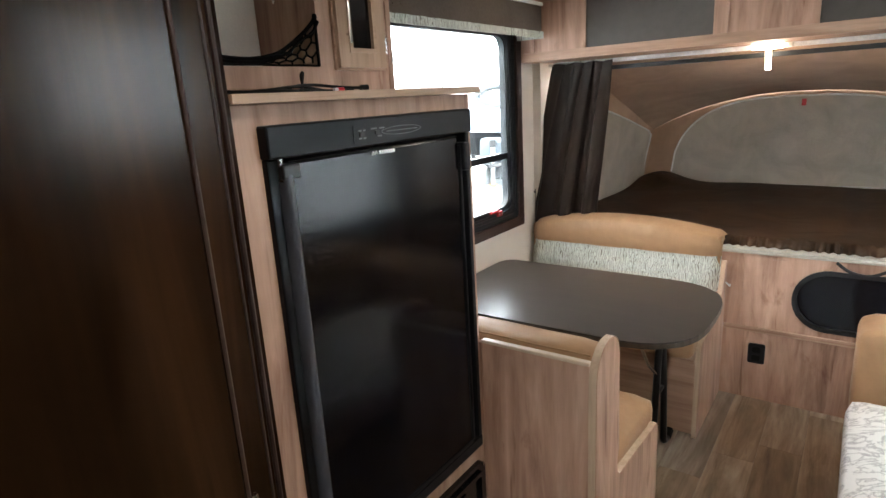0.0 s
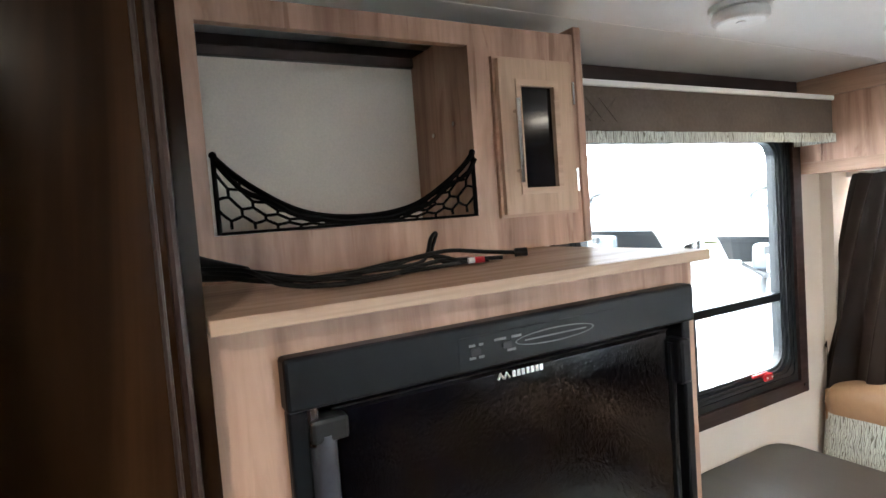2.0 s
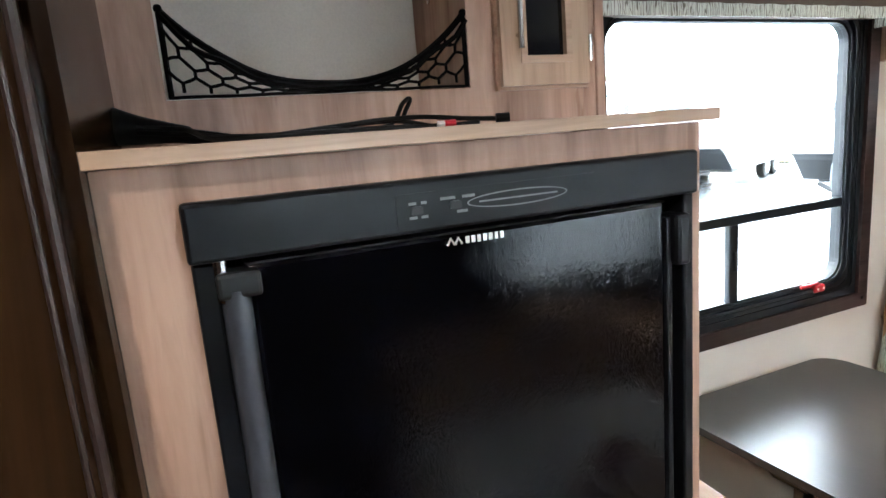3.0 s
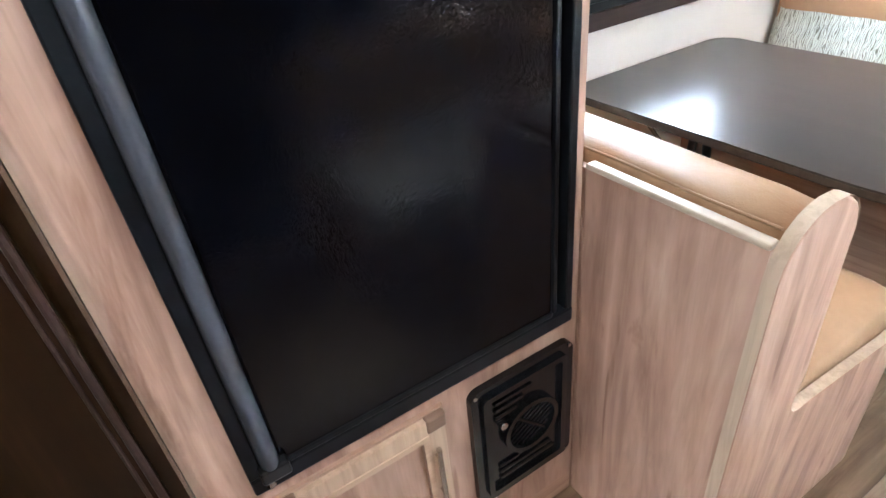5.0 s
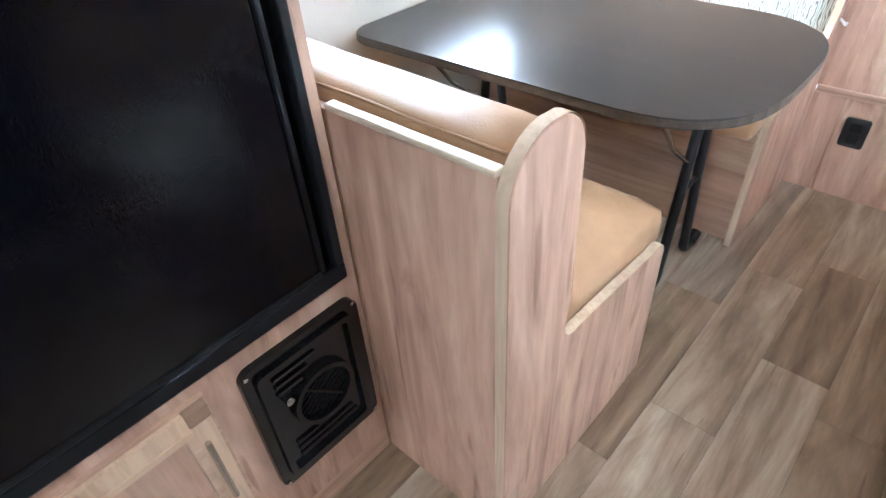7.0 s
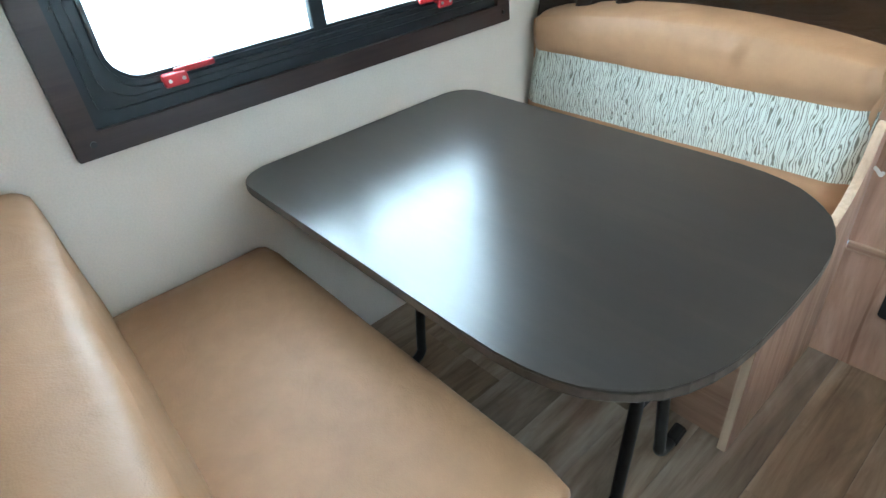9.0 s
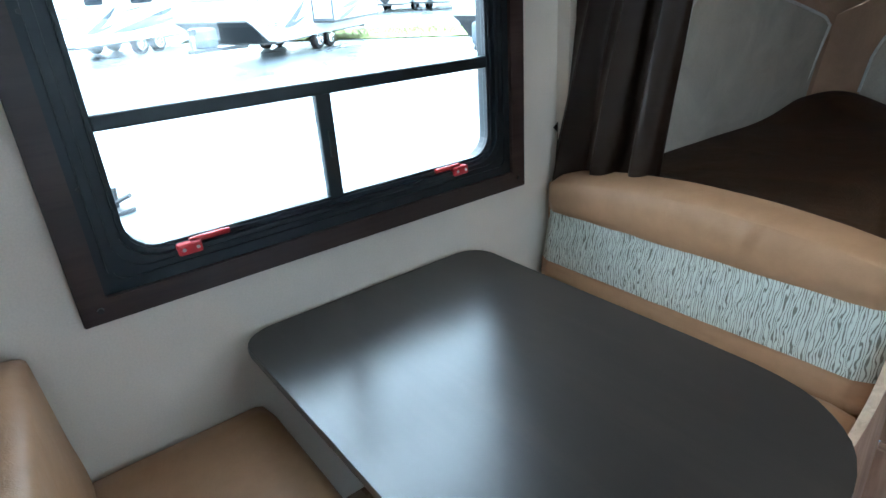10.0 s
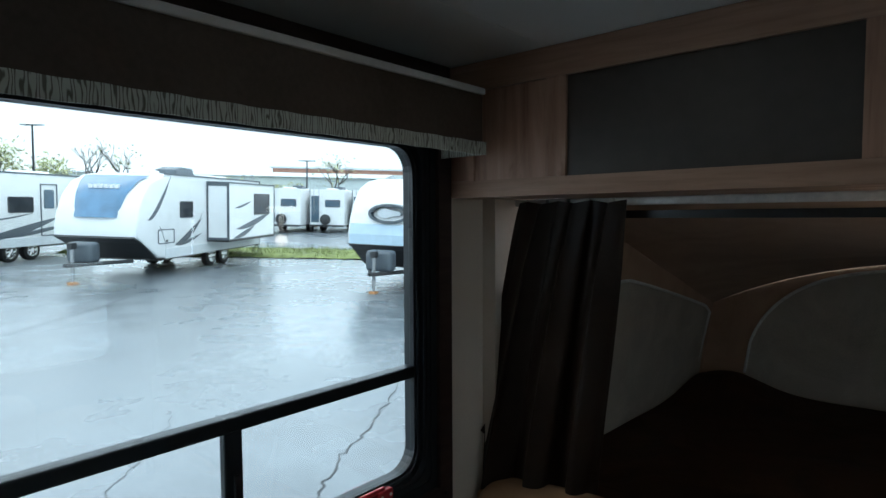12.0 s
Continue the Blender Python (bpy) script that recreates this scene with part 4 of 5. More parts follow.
bk = part("back_cushion", sheet_back(0.680, None, 4.533, 4.56, 0.034), M_TAN, b2, smooth=80)
part("lower_band", sheet_back(0.44, 0.520, 4.497, 4.505, 0.006), M_TAN, bk, smooth=80)
part("printed_band", sheet_back(0.518, 0.682, 4.507, 4.533, 0.012), M_PRINT, bk, "white cloth printed with wood-grain lines", smooth=80)
part("back_core", cube(0.016, BX - 0.026, 4.545, 4.60, 0.40, 0.77, 0.01), M_TAN, bk)
kn = thing("clip_hook", tube(bmesh.new(), bend([(BX + 0.0, 4.555, 0.56), (BX + 0.010, 4.55, 0.555), (BX + 0.018, 4.548, 0.548), (BX + 0.021, 4.548, 0.556)]), 0.004, 8), M_WHITE, "small white hook on the bench end", "hook")

# ---- table ----
tab = base("dinette_table", (0.55, 3.89, 0), "charcoal wood-grain dinette table with a rounded end on black folding legs", "table")
TX1, TY0, TY1 = 1.076, 3.518, 4.238
mid = (TY0 + TY1) / 2
hh2 = (TY1 - TY0) / 2
end_curve = []
for i in range(25):
    a = radians(-90 + 180 * i / 24)
    c, s = math.cos(a), math.sin(a)
    end_curve.append((0.735 + (TX1 - 0.735) * abs(c) ** 0.64, mid + hh2 * math.copysign(abs(s) ** 0.64, s)))
outline = end_curve + arc(0.085, TY1 - 0.07, 0.07, 90, 180, 6) + arc(0.085, TY0 + 0.07, 0.07, 180, 270, 6)
part("edge_band", slab([(0.56 + (x - 0.56) * 1.0012, mid + (y - mid) * 1.0016) for x, y in outline], "z", 0.6265, 0.6405), M_TABLE_EDGE, tab, "brown edge banding")
top = slab(outline, "z", 0.623, 0.645, 0.003, 2)
bmesh.ops.poke(top, faces=[f for f in top.faces if len(f.verts) > 8])
part("tabletop", top, M_TABLE, tab)
for x, s in ((0.24, -1), (0.89, 1)):
    for k, (ya, yb, foot) in enumerate(((3.865, 3.80, -0.085), (3.895, 3.975, 0.085))):
        pts = bend([(x, ya, 0.612), (x, ya + (yb - ya) * 0.35, 0.40), (x, yb - 0.1 * foot, 0.10), (x, yb, 0.035), (x, yb + foot * 0.5, 0.016), (x, yb + foot, 0.026)], 6)
        lg = part("leg", tube(bmesh.new(), pts, 0.0135, 10), M_BLACK, tab, "black bent steel leg", smooth=60)
        part("rubber_foot", tube(bmesh.new(), [(x, yb + foot * 0.62, 0.0165), (x, yb + foot * 1.12, 0.029)], 0.016, 10), M_RUBBER, lg)
    part("leg_plate", cube(x - 0.03, x + 0.03, 3.72, 4.05, 0.607, 0.6178, 0.003), M_BLACK, tab)
    part("cross_bar", tube(bmesh.new(), [(x, 3.835, 0.30), (x, 3.925, 0.30)], 0.008, 8), M_BLACK, tab)
    part("brace", tube(bmesh.new(), [(x + 0.005 * s, 3.60, 0.608), (x + 0.005 * s, 3.70, 0.49), (x, 3.83, 0.395)], 0.006, 8), M_CHROME, tab, "silver folding brace")
part("apron_bar", cube(0.875, 0.905, 3.80, 4.06, 0.565, 0.6065, 0.003), M_BLACK, tab)
part("side_rail", cube(0.27, 0.86, 3.885, 3.90, 0.585, 0.606), M_BLACK, tab)
# ledge on the far bench front under the table
thing("table_ledge", cube(0.0, 0.30, 4.06, 4.123, 0.03, 0.06, 0.003), M_OAK_X, "oak ledge at the foot of the bench", "ledge")

# ---- sofa across the aisle ----
sofa = base("sofa", (1.86, 3.9, 0), "tan leatherette sofa with a marbled printed cushion front", "sofa")
part("sofa_base", cube(1.60, WIDE - 0.01, 2.9, 4.30, 0.0, 0.26, 0.01), M_OAK, sofa)


def marble(name):
    m, n, l, b = nodes_of(name)
    v = coords(n, l, (1, 1, 2.2))
    a = noise_tex(n, l, v, 7.0, 6.0, 0.6, 2.5)
    l.new(ramp(n, l, a, [(0.44, (0.75, 0.74, 0.71)), (0.5, (0.42, 0.41, 0.4)), (0.54, (0.75, 0.74, 0.71))]), b.inputs["Base Color"])
    b.inputs["Roughness"].default_value = 0.8
    return m


M_MARBLE = marble("marbled_print_cloth")
part("seat_cushion", pad(1.48, WIDE - 0.02, 2.95, 3.98, 0.262, 0.40, 0.04, 0.01), M_MARBLE, sofa, "white marbled printed seat cushion", smooth=80)
part("arm_cushion", pad(1.49, WIDE - 0.02, 4.00, 4.26, 0.262, 0.62, 0.05, 0.01), M_TAN, sofa, smooth=80)
part("back_cushion", pad(2.02, WIDE - 0.02, 2.95, 3.99, 0.40, 0.74, 0.05, 0.0), M_TAN, sofa, smooth=80)

# ---- overhead cabinet above the bunk ----
OY = 4.445
ohc = base("overhead_cabinet", (1.1, OY, 1.60), "light oak overhead cabinet with grey frosted panels above the bunk", "cabinet")
part("bottom_rail", cube(0.0, WIDE, OY, OY + 0.02, 1.600, 1.642), M_OAK_X, ohc)
part("top_rail", cube(0.0, WIDE, OY, OY + 0.02, 1.868, CEIL - 0.002), M_OAK_X, ohc)
part("bottom_panel", cube(0.0, WIDE, OY + 0.021, 4.748, 1.600, 1.615), M_OAK_X, ohc)
for a, b in ((0.0, 0.088), (0.30, 0.352), (0.896, 0.95), (1.21, 1.262), (1.80, 1.86), (2.18, WIDE)):
    part("stile", cube(a, b, OY + 0.001, OY + 0.0195, 1.6425, 1.8675), M_OAK, ohc)
for a, b, m in ((0.088, 0.30, M_OAK), (0.352, 0.896, M_GREYPANEL), (0.95, 1.21, M_OAK), (1.262, 1.80, M_GREYPANEL), (1.86, 2.18, M_OAK)):
    part("panel", cube(a, b, OY + 0.010, OY + 0.018, 1.6425, 1.8675), m, ohc)

# ---- ceiling fittings ----
def puck_light(x, y):
    o = base("ceiling_light", (x, y, CEIL), "round white flush ceiling light, lit", "light", "ceiling lights")
    part("rim", ring(arc(x, y, 0.088, 0, 350, 35), arc(x, y, 0.070, 0, 350, 35), "z", CEIL - 0.014, CEIL - 0.0005), M_WHITE, o)
    part("diffuser", disc(bmesh.new(), (x, y), "z", 0.0705, CEIL - 0.016, CEIL - 0.004, 32, 0.003), M_LAMP, o, "glowing frosted lens")
    return o


# The two at y < 3 are unseen, added to brighten bench and floor.
for x, y in ((0.58, 3.99), (1.43, 3.86), (1.50, 1.95), (1.45, 0.5)):
    puck_light(x, y)
    d = bpy.data.lights.new("ceiling_lamp", "AREA")
    d.shape, d.size, d.energy, d.color = "DISK", 0.13, LAMP_WATTS * (0.6 if y > 3 else 5.0), (1.0, 0.92, 0.82)
    lo = new("ceiling_lamp", d)
    lo.matrix_world = look((x, y, CEIL - 0.018), (x, y, 0))

sm = base("smoke_detector", (0.48, 3.395, CEIL), "white round smoke detector on the ceiling", "detector")
part("base_ring", disc(bmesh.new(), (0.48, 3.395), "z", 0.062, CEIL - 0.012, CEIL - 0.0005, 28, 0.002), M_WHITE, sm)
part("cover", disc(bmesh.new(), (0.48, 3.395), "z", 0.056, CEIL - 0.040, CEIL - 0.0125, 28, 0.009), M_WHITE, sm)
part("test_button", disc(bmesh.new(), (0.49, 3.38), "z", 0.010, CEIL - 0.043, CEIL - 0.0405, 12, 0.001), M_WHITE, sm)

# ---- bunk: curtain, bed and tent ----
rail = thing("curtain_track", cube(0.05, WIDE - 0.05, 4.690, 4.718, 1.578, 1.598, 0.004), M_ALU, "white aluminium curtain track above the bunk", "track")
thing("curtain_track", cube(0.05, WIDE - 0.05, 4.722, 4.748, 1.545, 1.565), M_BLACK, "black gasket rail behind the curtain track", "track")


def drape(u, v):
    z = 1.588 - (1.588 - 0.735) * v
    left = 0.092 - 0.135 * v ** 0.8
    right = 0.400 - 0.072 * v ** 1.1
    wav = math.sin(u * 19 + 1.1 * math.sin(v * 2.3) + 0.6 * math.sin(u * 7)) * (0.015 + 0.020 * v) + 0.006 * math.sin(u * 43 + v * 4) * (1 - 0.6 * v)
    x = left + (right - left) * u + 0.007 * math.sin(u * 40 + v * 3)
    return (max(0.006, x), 4.655 + wav * smoothstep(0.0, 0.2, u) * (0.35 + 0.65 * min(1, v * 5)) - 0.02 * v - 0.05 * v * (1 - u), z + 0.004 * math.sin(u * 20))


cur = base("curtain", (0.2, 4.66, 0.75), "dark brown curtain drawn aside at the bunk opening", "curtain")
part("drape", thicken(grid(drape, 90, 40), 0.002), M_CURTAIN, cur, smooth=80)
for i in range(5):
    part("glide", cube(0.09 + 0.065 * i, 0.10 + 0.065 * i, 4.672, 4.69, 1.575, 1.597, 0.002), M_WHITE, cur)

FAR = 6.05


def bed_top(u, v):
    x, y = 0.10 + 2.05 * u, 4.615 + (FAR - 4.65) * v
    z = 0.752 + 0.040 * v + 0.012 * noise.noise(Vector((x * 3, y * 3, 0.7)))
    corner = math.exp(-((x - 0.30) / 0.17) ** 2 - ((y - FAR + 0.1) / 0.17) ** 2)
    edge = min(1, v / 0.05)
    return (x, y, z + 0.085 * corner - 0.05 * (1 - edge) ** 2)


bed = base("bunk_mattress", (1.1, 5.2, 0.72), "bunk mattress under a rumpled dark brown velvet cover", "mattress")
part("cover", grid(bed_top, 70, 50), M_VELVET, bed, smooth=80)
bm = grid(lambda u, v: (0.12 + 2.0 * u, 4.612 + 0.012 * math.sin(u * 300 + 2 * math.sin(u * 40)) - 0.012 * math.sin(math.pi * v) + 0.03 * v ** 3, 0.706 + 0.056 * v + 0.004 * math.sin(u * 210)), 400, 6)
part("ruffle", thicken(bm, 0.004), M_VELVET, bed, smooth=80)
part("side", cube(0.10, 2.15, 4.635, FAR - 0.04, 0.71, 0.735), M_VELVET, bed)
thing("bunk_deck", cube(0.02, WIDE - 0.02, BEDWALL + 0.06, FAR + 0.06, 0.66, 0.702), M_CREAM, "fold-out bunk platform under the mattress", "platform")

tent = base("bunk_tent", (1.12, 5.4, 0.71), "pop-out bunk tent of tan and pale vinyl cloth", "tent")
CX = 1.12


def hoop(x):
    """Height of the far hoop over x."""
    return 1.372 - 0.225 * min(1.0, abs(x - CX) / 0.93) ** 2.4


def side_x(y, z):
    t = (y - 4.75) / (FAR - 4.75)
    return 0.055 + 0.10 * t + 0.13 * max(0.0, z - 0.72)


def roof(u, v):
    y = 4.76 + (FAR - 4.76) * v
    z_end = hoop(0.2 + 1.84 * u)
    z0 = 1.597
    z = z0 + (z_end - z0) * v - 0.035 * math.sin(math.pi * v) * (1 - abs(2 * u - 1) ** 3)
    xl = side_x(y, z)
    x = xl + (2 * CX - 2 * xl) * u
    return (x, y, z + 0.004 * noise.noise(Vector((x * 4, y * 4, 0))))


part("roof_cloth", grid(roof, 50, 30), M_ROOF_CLOTH, tent, "tan cloth roof", smooth=80)


def end_wall(u, v):
    x0 = side_x(FAR, 0.70 + (hoop(0.2) - 0.70) * v) - 0.002
    x = x0 + (2 * CX - 2 * x0) * u
    z = 0.70 + (hoop(0.2 + 1.84 * u) + 0.04 - 0.70) * v
    return (x, FAR + 0.012 * math.sin(math.pi * v) * math.sin(math.pi * u), z)


part("end_wall", grid(end_wall, 40, 16), M_ROOF_CLOTH, tent, smooth=80)
for s in (0, 1):
    def side_wall(u, v, s=s):
        y = 4.76 + (FAR - 4.76) * u
        top = 1.63 + (hoop(0.2) - 1.597) * u
        z = 0.70 + (top - 0.70) * v
        x = side_x(y, z)
        return (2 * CX - x if s else x, y, z)
    part("side_wall", grid(side_wall, 30, 16), M_ROOF_CLOTH, tent, smooth=80)


def flap_line(x):
    t = min(1.0, abs(x - CX) / 0.77)
    return 0.86 + (1.345 - 0.86) * (1 - t ** 3.2) ** 0.5


pts = [(CX + 0.77 * math.copysign(abs(q) ** 0.8, q)) for q in np.linspace(-1, 1, 61)]
bm = bmesh.new()
lo = [bm.verts.new((x, FAR - 0.006, 0.74)) for x in pts]
hi = [bm.verts.new((x, FAR - 0.010, flap_line(x))) for x in pts]
for i in range(60):
    bm.faces.new((lo[i], lo[i + 1], hi[i + 1], hi[i]))
fl = part("end_flap", bm, M_TENT_DARK, tent, "grey window flap", smooth=80)
part("piping", tube(bmesh.new(), [(x, FAR - 0.014, flap_line(x)) for x in pts], 0.0065, 6), M_PIPING, fl)
part("tag", cube(CX - 0.012, CX + 0.012, FAR - 0.024, FAR - 0.016, 1.285, 1.325), M_RED, fl, "small red tag")
part("bottom_bar", tube(bmesh.new(), [(0.25, FAR - 0.03, 0.79), (2.0, FAR - 0.03, 0.79)], 0.008, 6), M_ALU, tent)


def side_flap_top(y):
    """Upper edge of the side flap: a short rise at the bunk opening, then a long fall to the far corner."""
    t = (y - 5.04) / 0.95
    return 1.355 - 0.215 * t ** 1.15 - 0.05 * (1 - smoothstep(0.0, 0.16, t)) - 0.02 * smoothstep(0.93, 1.0, t)


bm = bmesh.new()
ys = np.linspace(5.04, 5.99, 18)
lo = [bm.verts.new((side_x(y, 0.74) + 0.008, y, 0.74)) for y in ys]
hi = [bm.verts.new((side_x(y, side_flap_top(y)) + 0.008, y, side_flap_top(y))) for y in ys]
for i in range(17):
    bm.faces.new((lo[i], lo[i + 1], hi[i + 1], hi[i]))
sf = part("side_flap", bm, M_TENT_DARK, tent, "grey side window flap", smooth=80)
pts = [(side_x(5.04, z) + 0.012, 5.04, z) for z in (0.74, 1.0, 1.25)] + [(side_x(y, side_flap_top(y)) + 0.012, y, side_flap_top(y)) for y in ys[1:]] + [(side_x(5.975, 1.0) + 0.012, 5.975, 1.02), (side_x(5.96, 0.8) + 0.012, 5.96, 0.88)]
part("piping", tube(bmesh.new(), pts, 0.006, 6), M_PIPING, sf)
tl = base("bunk_lamp", (1.07, 4.70, 1.60), "small lit lamp with a stem below the overhead cabinet", "lamp")
part("head", disc(bmesh.new(), (1.07, 4.66), "z", 0.062, 1.576, 1.598, 24, 0.006), M_LAMP, tl, "glowing lens")
part("stem", tube(bmesh.new(), [(1.075, 4.66, 1.575), (1.078, 4.66, 1.49)], 0.011, 10), M_LAMP, tl, "glowing tube")
part("clip", cube(1.14, 1.165, 4.65, 4.67, 1.575, 1.597, 0.004), M_WHITE, tl)
d = bpy.data.lights.new("bunk_lamp_light", "POINT")
d.shadow_soft_size, d.energy, d.color = 0.025, LAMP_WATTS * 2.4, (1.0, 0.82, 0.66)
lo = new("bunk_lamp_light", d)
lo.matrix_world = pose(1.078, 4.66, 1.455)

# ---- outdoors: the sales lot beyond the window ----
OUT = Matrix.Rotation(radians(2.3), 4, "Y")        # the caravan stands a little out of level
GROUND = -0.75
M_TW = plain("white_gelcoat", (0.90, 0.91, 0.91), 0.22, grain=8.0, amount=0.03, relief=0.0)
M_TGREY = plain("pale_grey_gelcoat", (0.5, 0.53, 0.55), 0.35, grain=8.0, amount=0.04, relief=0.0)
M_TBLUE = plain("silver_blue_gelcoat", (0.42, 0.53, 0.62), 0.3, grain=8.0, amount=0.05, relief=0.0)
M_TBLACK = plain("black_skirt", (0.02, 0.021, 0.023), 0.45)
M_TGLASS = plain("dark_tinted_glass", (0.05, 0.09, 0.13), 0.06, grain=3.0, relief=0.0, spec=0.7)
M_FGLASS = plain("blue_tinted_front_glass", (0.08, 0.17, 0.28), 0.08, grain=3.0, relief=0.0, spec=0.6)
M_PANE = plain("near_black_side_glass", (0.012, 0.016, 0.022), 0.12, grain=3.0, relief=0.0, spec=0.25)
M_STRIPE = plain("charcoal_decal", (0.07, 0.085, 0.10), 0.4)
M_STEEL = plain("galvanised_steel", (0.35, 0.36, 0.37), 0.4, 0.8)
M_ORANGE = plain("orange_block", (0.42, 0.2, 0.07), 0.6)


def asphalt():
    m, n, l, b = nodes_of("wet_asphalt")
    v = coords(n, l)
    fine = noise_tex(n, l, v, 90.0, 3.0)
    pud = noise_tex(n, l, v, 0.16, 5.0, 0.6, 0.7)
    mid = noise_tex(n, l, v, 1.3, 4.0, 0.6)
    c = ramp(n, l, fine, [(0.3, (0.075, 0.087, 0.097)), (0.7, (0.135, 0.15, 0.163))])
    c = mix(n, l, c, ramp(n, l, mid, [(0.3, (0.8, 0.8, 0.8)), (0.7, (1.25, 1.25, 1.25))]), 1.0, "MULTIPLY")
    l.new(c, b.inputs["Base Color"])
    l.new(ramp(n, l, mix(n, l, pud, mid, 0.3), [(0.36, (0.16,) * 3), (0.52, (0.30,) * 3), (0.66, (0.42,) * 3)]), b.inputs["Roughness"])
    b.inputs["Specular IOR Level"].default_value = 0.7
    bump(n, l, b, mix(n, l, fine, pud, 0.4), 0.2, 0.01)
    return m


M_ASPHALT = asphalt()
M_CRACK = plain("dark_crack", (0.045, 0.047, 0.05), 0.8)
M_GRASS = plain("spring_grass", (0.17, 0.20, 0.06), 0.9, grain=3.0, amount=0.5, relief=0.0)
M_BARK = plain("grey_bark", (0.10, 0.085, 0.07), 0.9, grain=20.0, amount=0.3)
M_LEAF = plain("young_spring_leaf", (0.46, 0.47, 0.27), 0.8, grain=1.5, amount=0.35, relief=0.0)
M_SHED = plain("pale_metal_cladding", (0.52, 0.57, 0.56), 0.6, grain=1.0)
M_BRICK = plain("red_brick_facade", (0.38, 0.20, 0.14), 0.8, grain=2.0, amount=0.2)


def placed(ob, x, y, rz=0.0, z=0.0):
    ob.matrix_world = OUT @ pose(x, y, GROUND + z, 0, 0, rz)
    return ob


bm = bmesh.new()
R2 = 900.0
bm.faces.new([bm.verts.new(p) for p in ((-R2, -R2, 0), (R2, -R2, 0), (R2, R2, 0), (-R2, R2, 0))])
placed(thing("ground", bm, M_ASPHALT, "wet cracked asphalt lot reaching the horizon", "asphalt", kind="structure"), 0, 0)


def crack(points, seed, w=0.009):
    r = random.Random(seed)
    bm = bmesh.new()
    run = []
    for (a, b), (c, d) in zip(points, points[1:]):
        for i in range(9):
            t = i / 9
            run.append((a + (c - a) * t + r.uniform(-0.035, 0.035), b + (d - b) * t + r.uniform(-0.035, 0.035)))
    for (a, b), (c, d) in zip(run, run[1:]):
        L = math.hypot(c - a, d - b) + 1e-6
        k = w * r.uniform(0.4, 1.2) / L
        nx, ny = -(d - b) * k, (c - a) * k
        bm.faces.new([bm.verts.new((p[0], p[1], 0.004)) for p in ((a + nx, b + ny), (a - nx, b - ny), (c - nx, d - ny), (c + nx, d + ny))])
    return placed(thing("asphalt_crack", bm, M_CRACK, "dark jagged crack in the wet asphalt", "crack", "asphalt cracks"), 0, 0)


crack([(-2.4, 5.55), (-2.65, 5.95), (-3.06, 6.5), (-3.3, 6.96), (-4.0, 8.1), (-5.2, 9.6)], 3, 0.010)
crack([(-5.1, 5.92), (-4.4, 5.35), (-3.6, 4.61), (-3.2, 4.85), (-2.87, 5.0)], 4, 0.004)
crack([(-9.2, 4.4), (-10.4, 5.45), (-11.75, 7.2), (-13.0, 8.4)], 6, 0.012)

# grass strip
A, B = Vector((-24.0, 9.8)), Vector((-10.0, 24.3))
side = (B - A).normalized()
away = Vector((-side.y, side.x))


def sward(u, v):
    p = A + (B - A) * u + away * (3.6 * v)
    edge = min(1, 8 * min(v, 1 - v))
    return (p.x, p.y, 0.03 + 0.10 * edge + 0.05 * noise.noise(Vector((p.x, p.y, 0))))


placed(thing("grass", grid(sward, 80, 16), M_GRASS, "strip of rough spring grass between parking rows", "grass", kind="stuff", smooth=80), 0, 0)
bm = bmesh.new()
r = random.Random(9)
for i in range(5000):
    u, v = r.random(), r.random()
    p = Vector(sward(u, v))
    h, a = r.uniform(0.06, 0.2), r.uniform(0, 6.28)
    d = Vector((math.cos(a), math.sin(a), 0)) * 0.012
    bm.faces.new([bm.verts.new(q) for q in (p - d, p + d, p + Vector((r.uniform(-0.05, 0.05), r.uniform(-0.05, 0.05), h)))])
placed(thing("grass_blades", bm, M_GRASS, "rough uncut spring grass blades", "grass", kind="stuff"), 0, 0)


def swoosh(pts, x0, x1):
    return slab(pts, "x", x0, x1)


def leaf_shape(y0, z0, y1, z1, w):
    """A pointed sweep from one place to another."""
    n = 10
    up, dn = [], []
    for i in range(n + 1):
        t = i / n
        y, z = y0 + (y1 - y0) * t, z0 + (z1 - z0) * (t ** 1.5)
        k = w * math.sin(math.pi * min(1, t * 1.05)) ** 0.8
        up.append((y, z + k * 0.5))
        dn.append((y, z - k * 0.5))
    return up + dn[-2:0:-1]


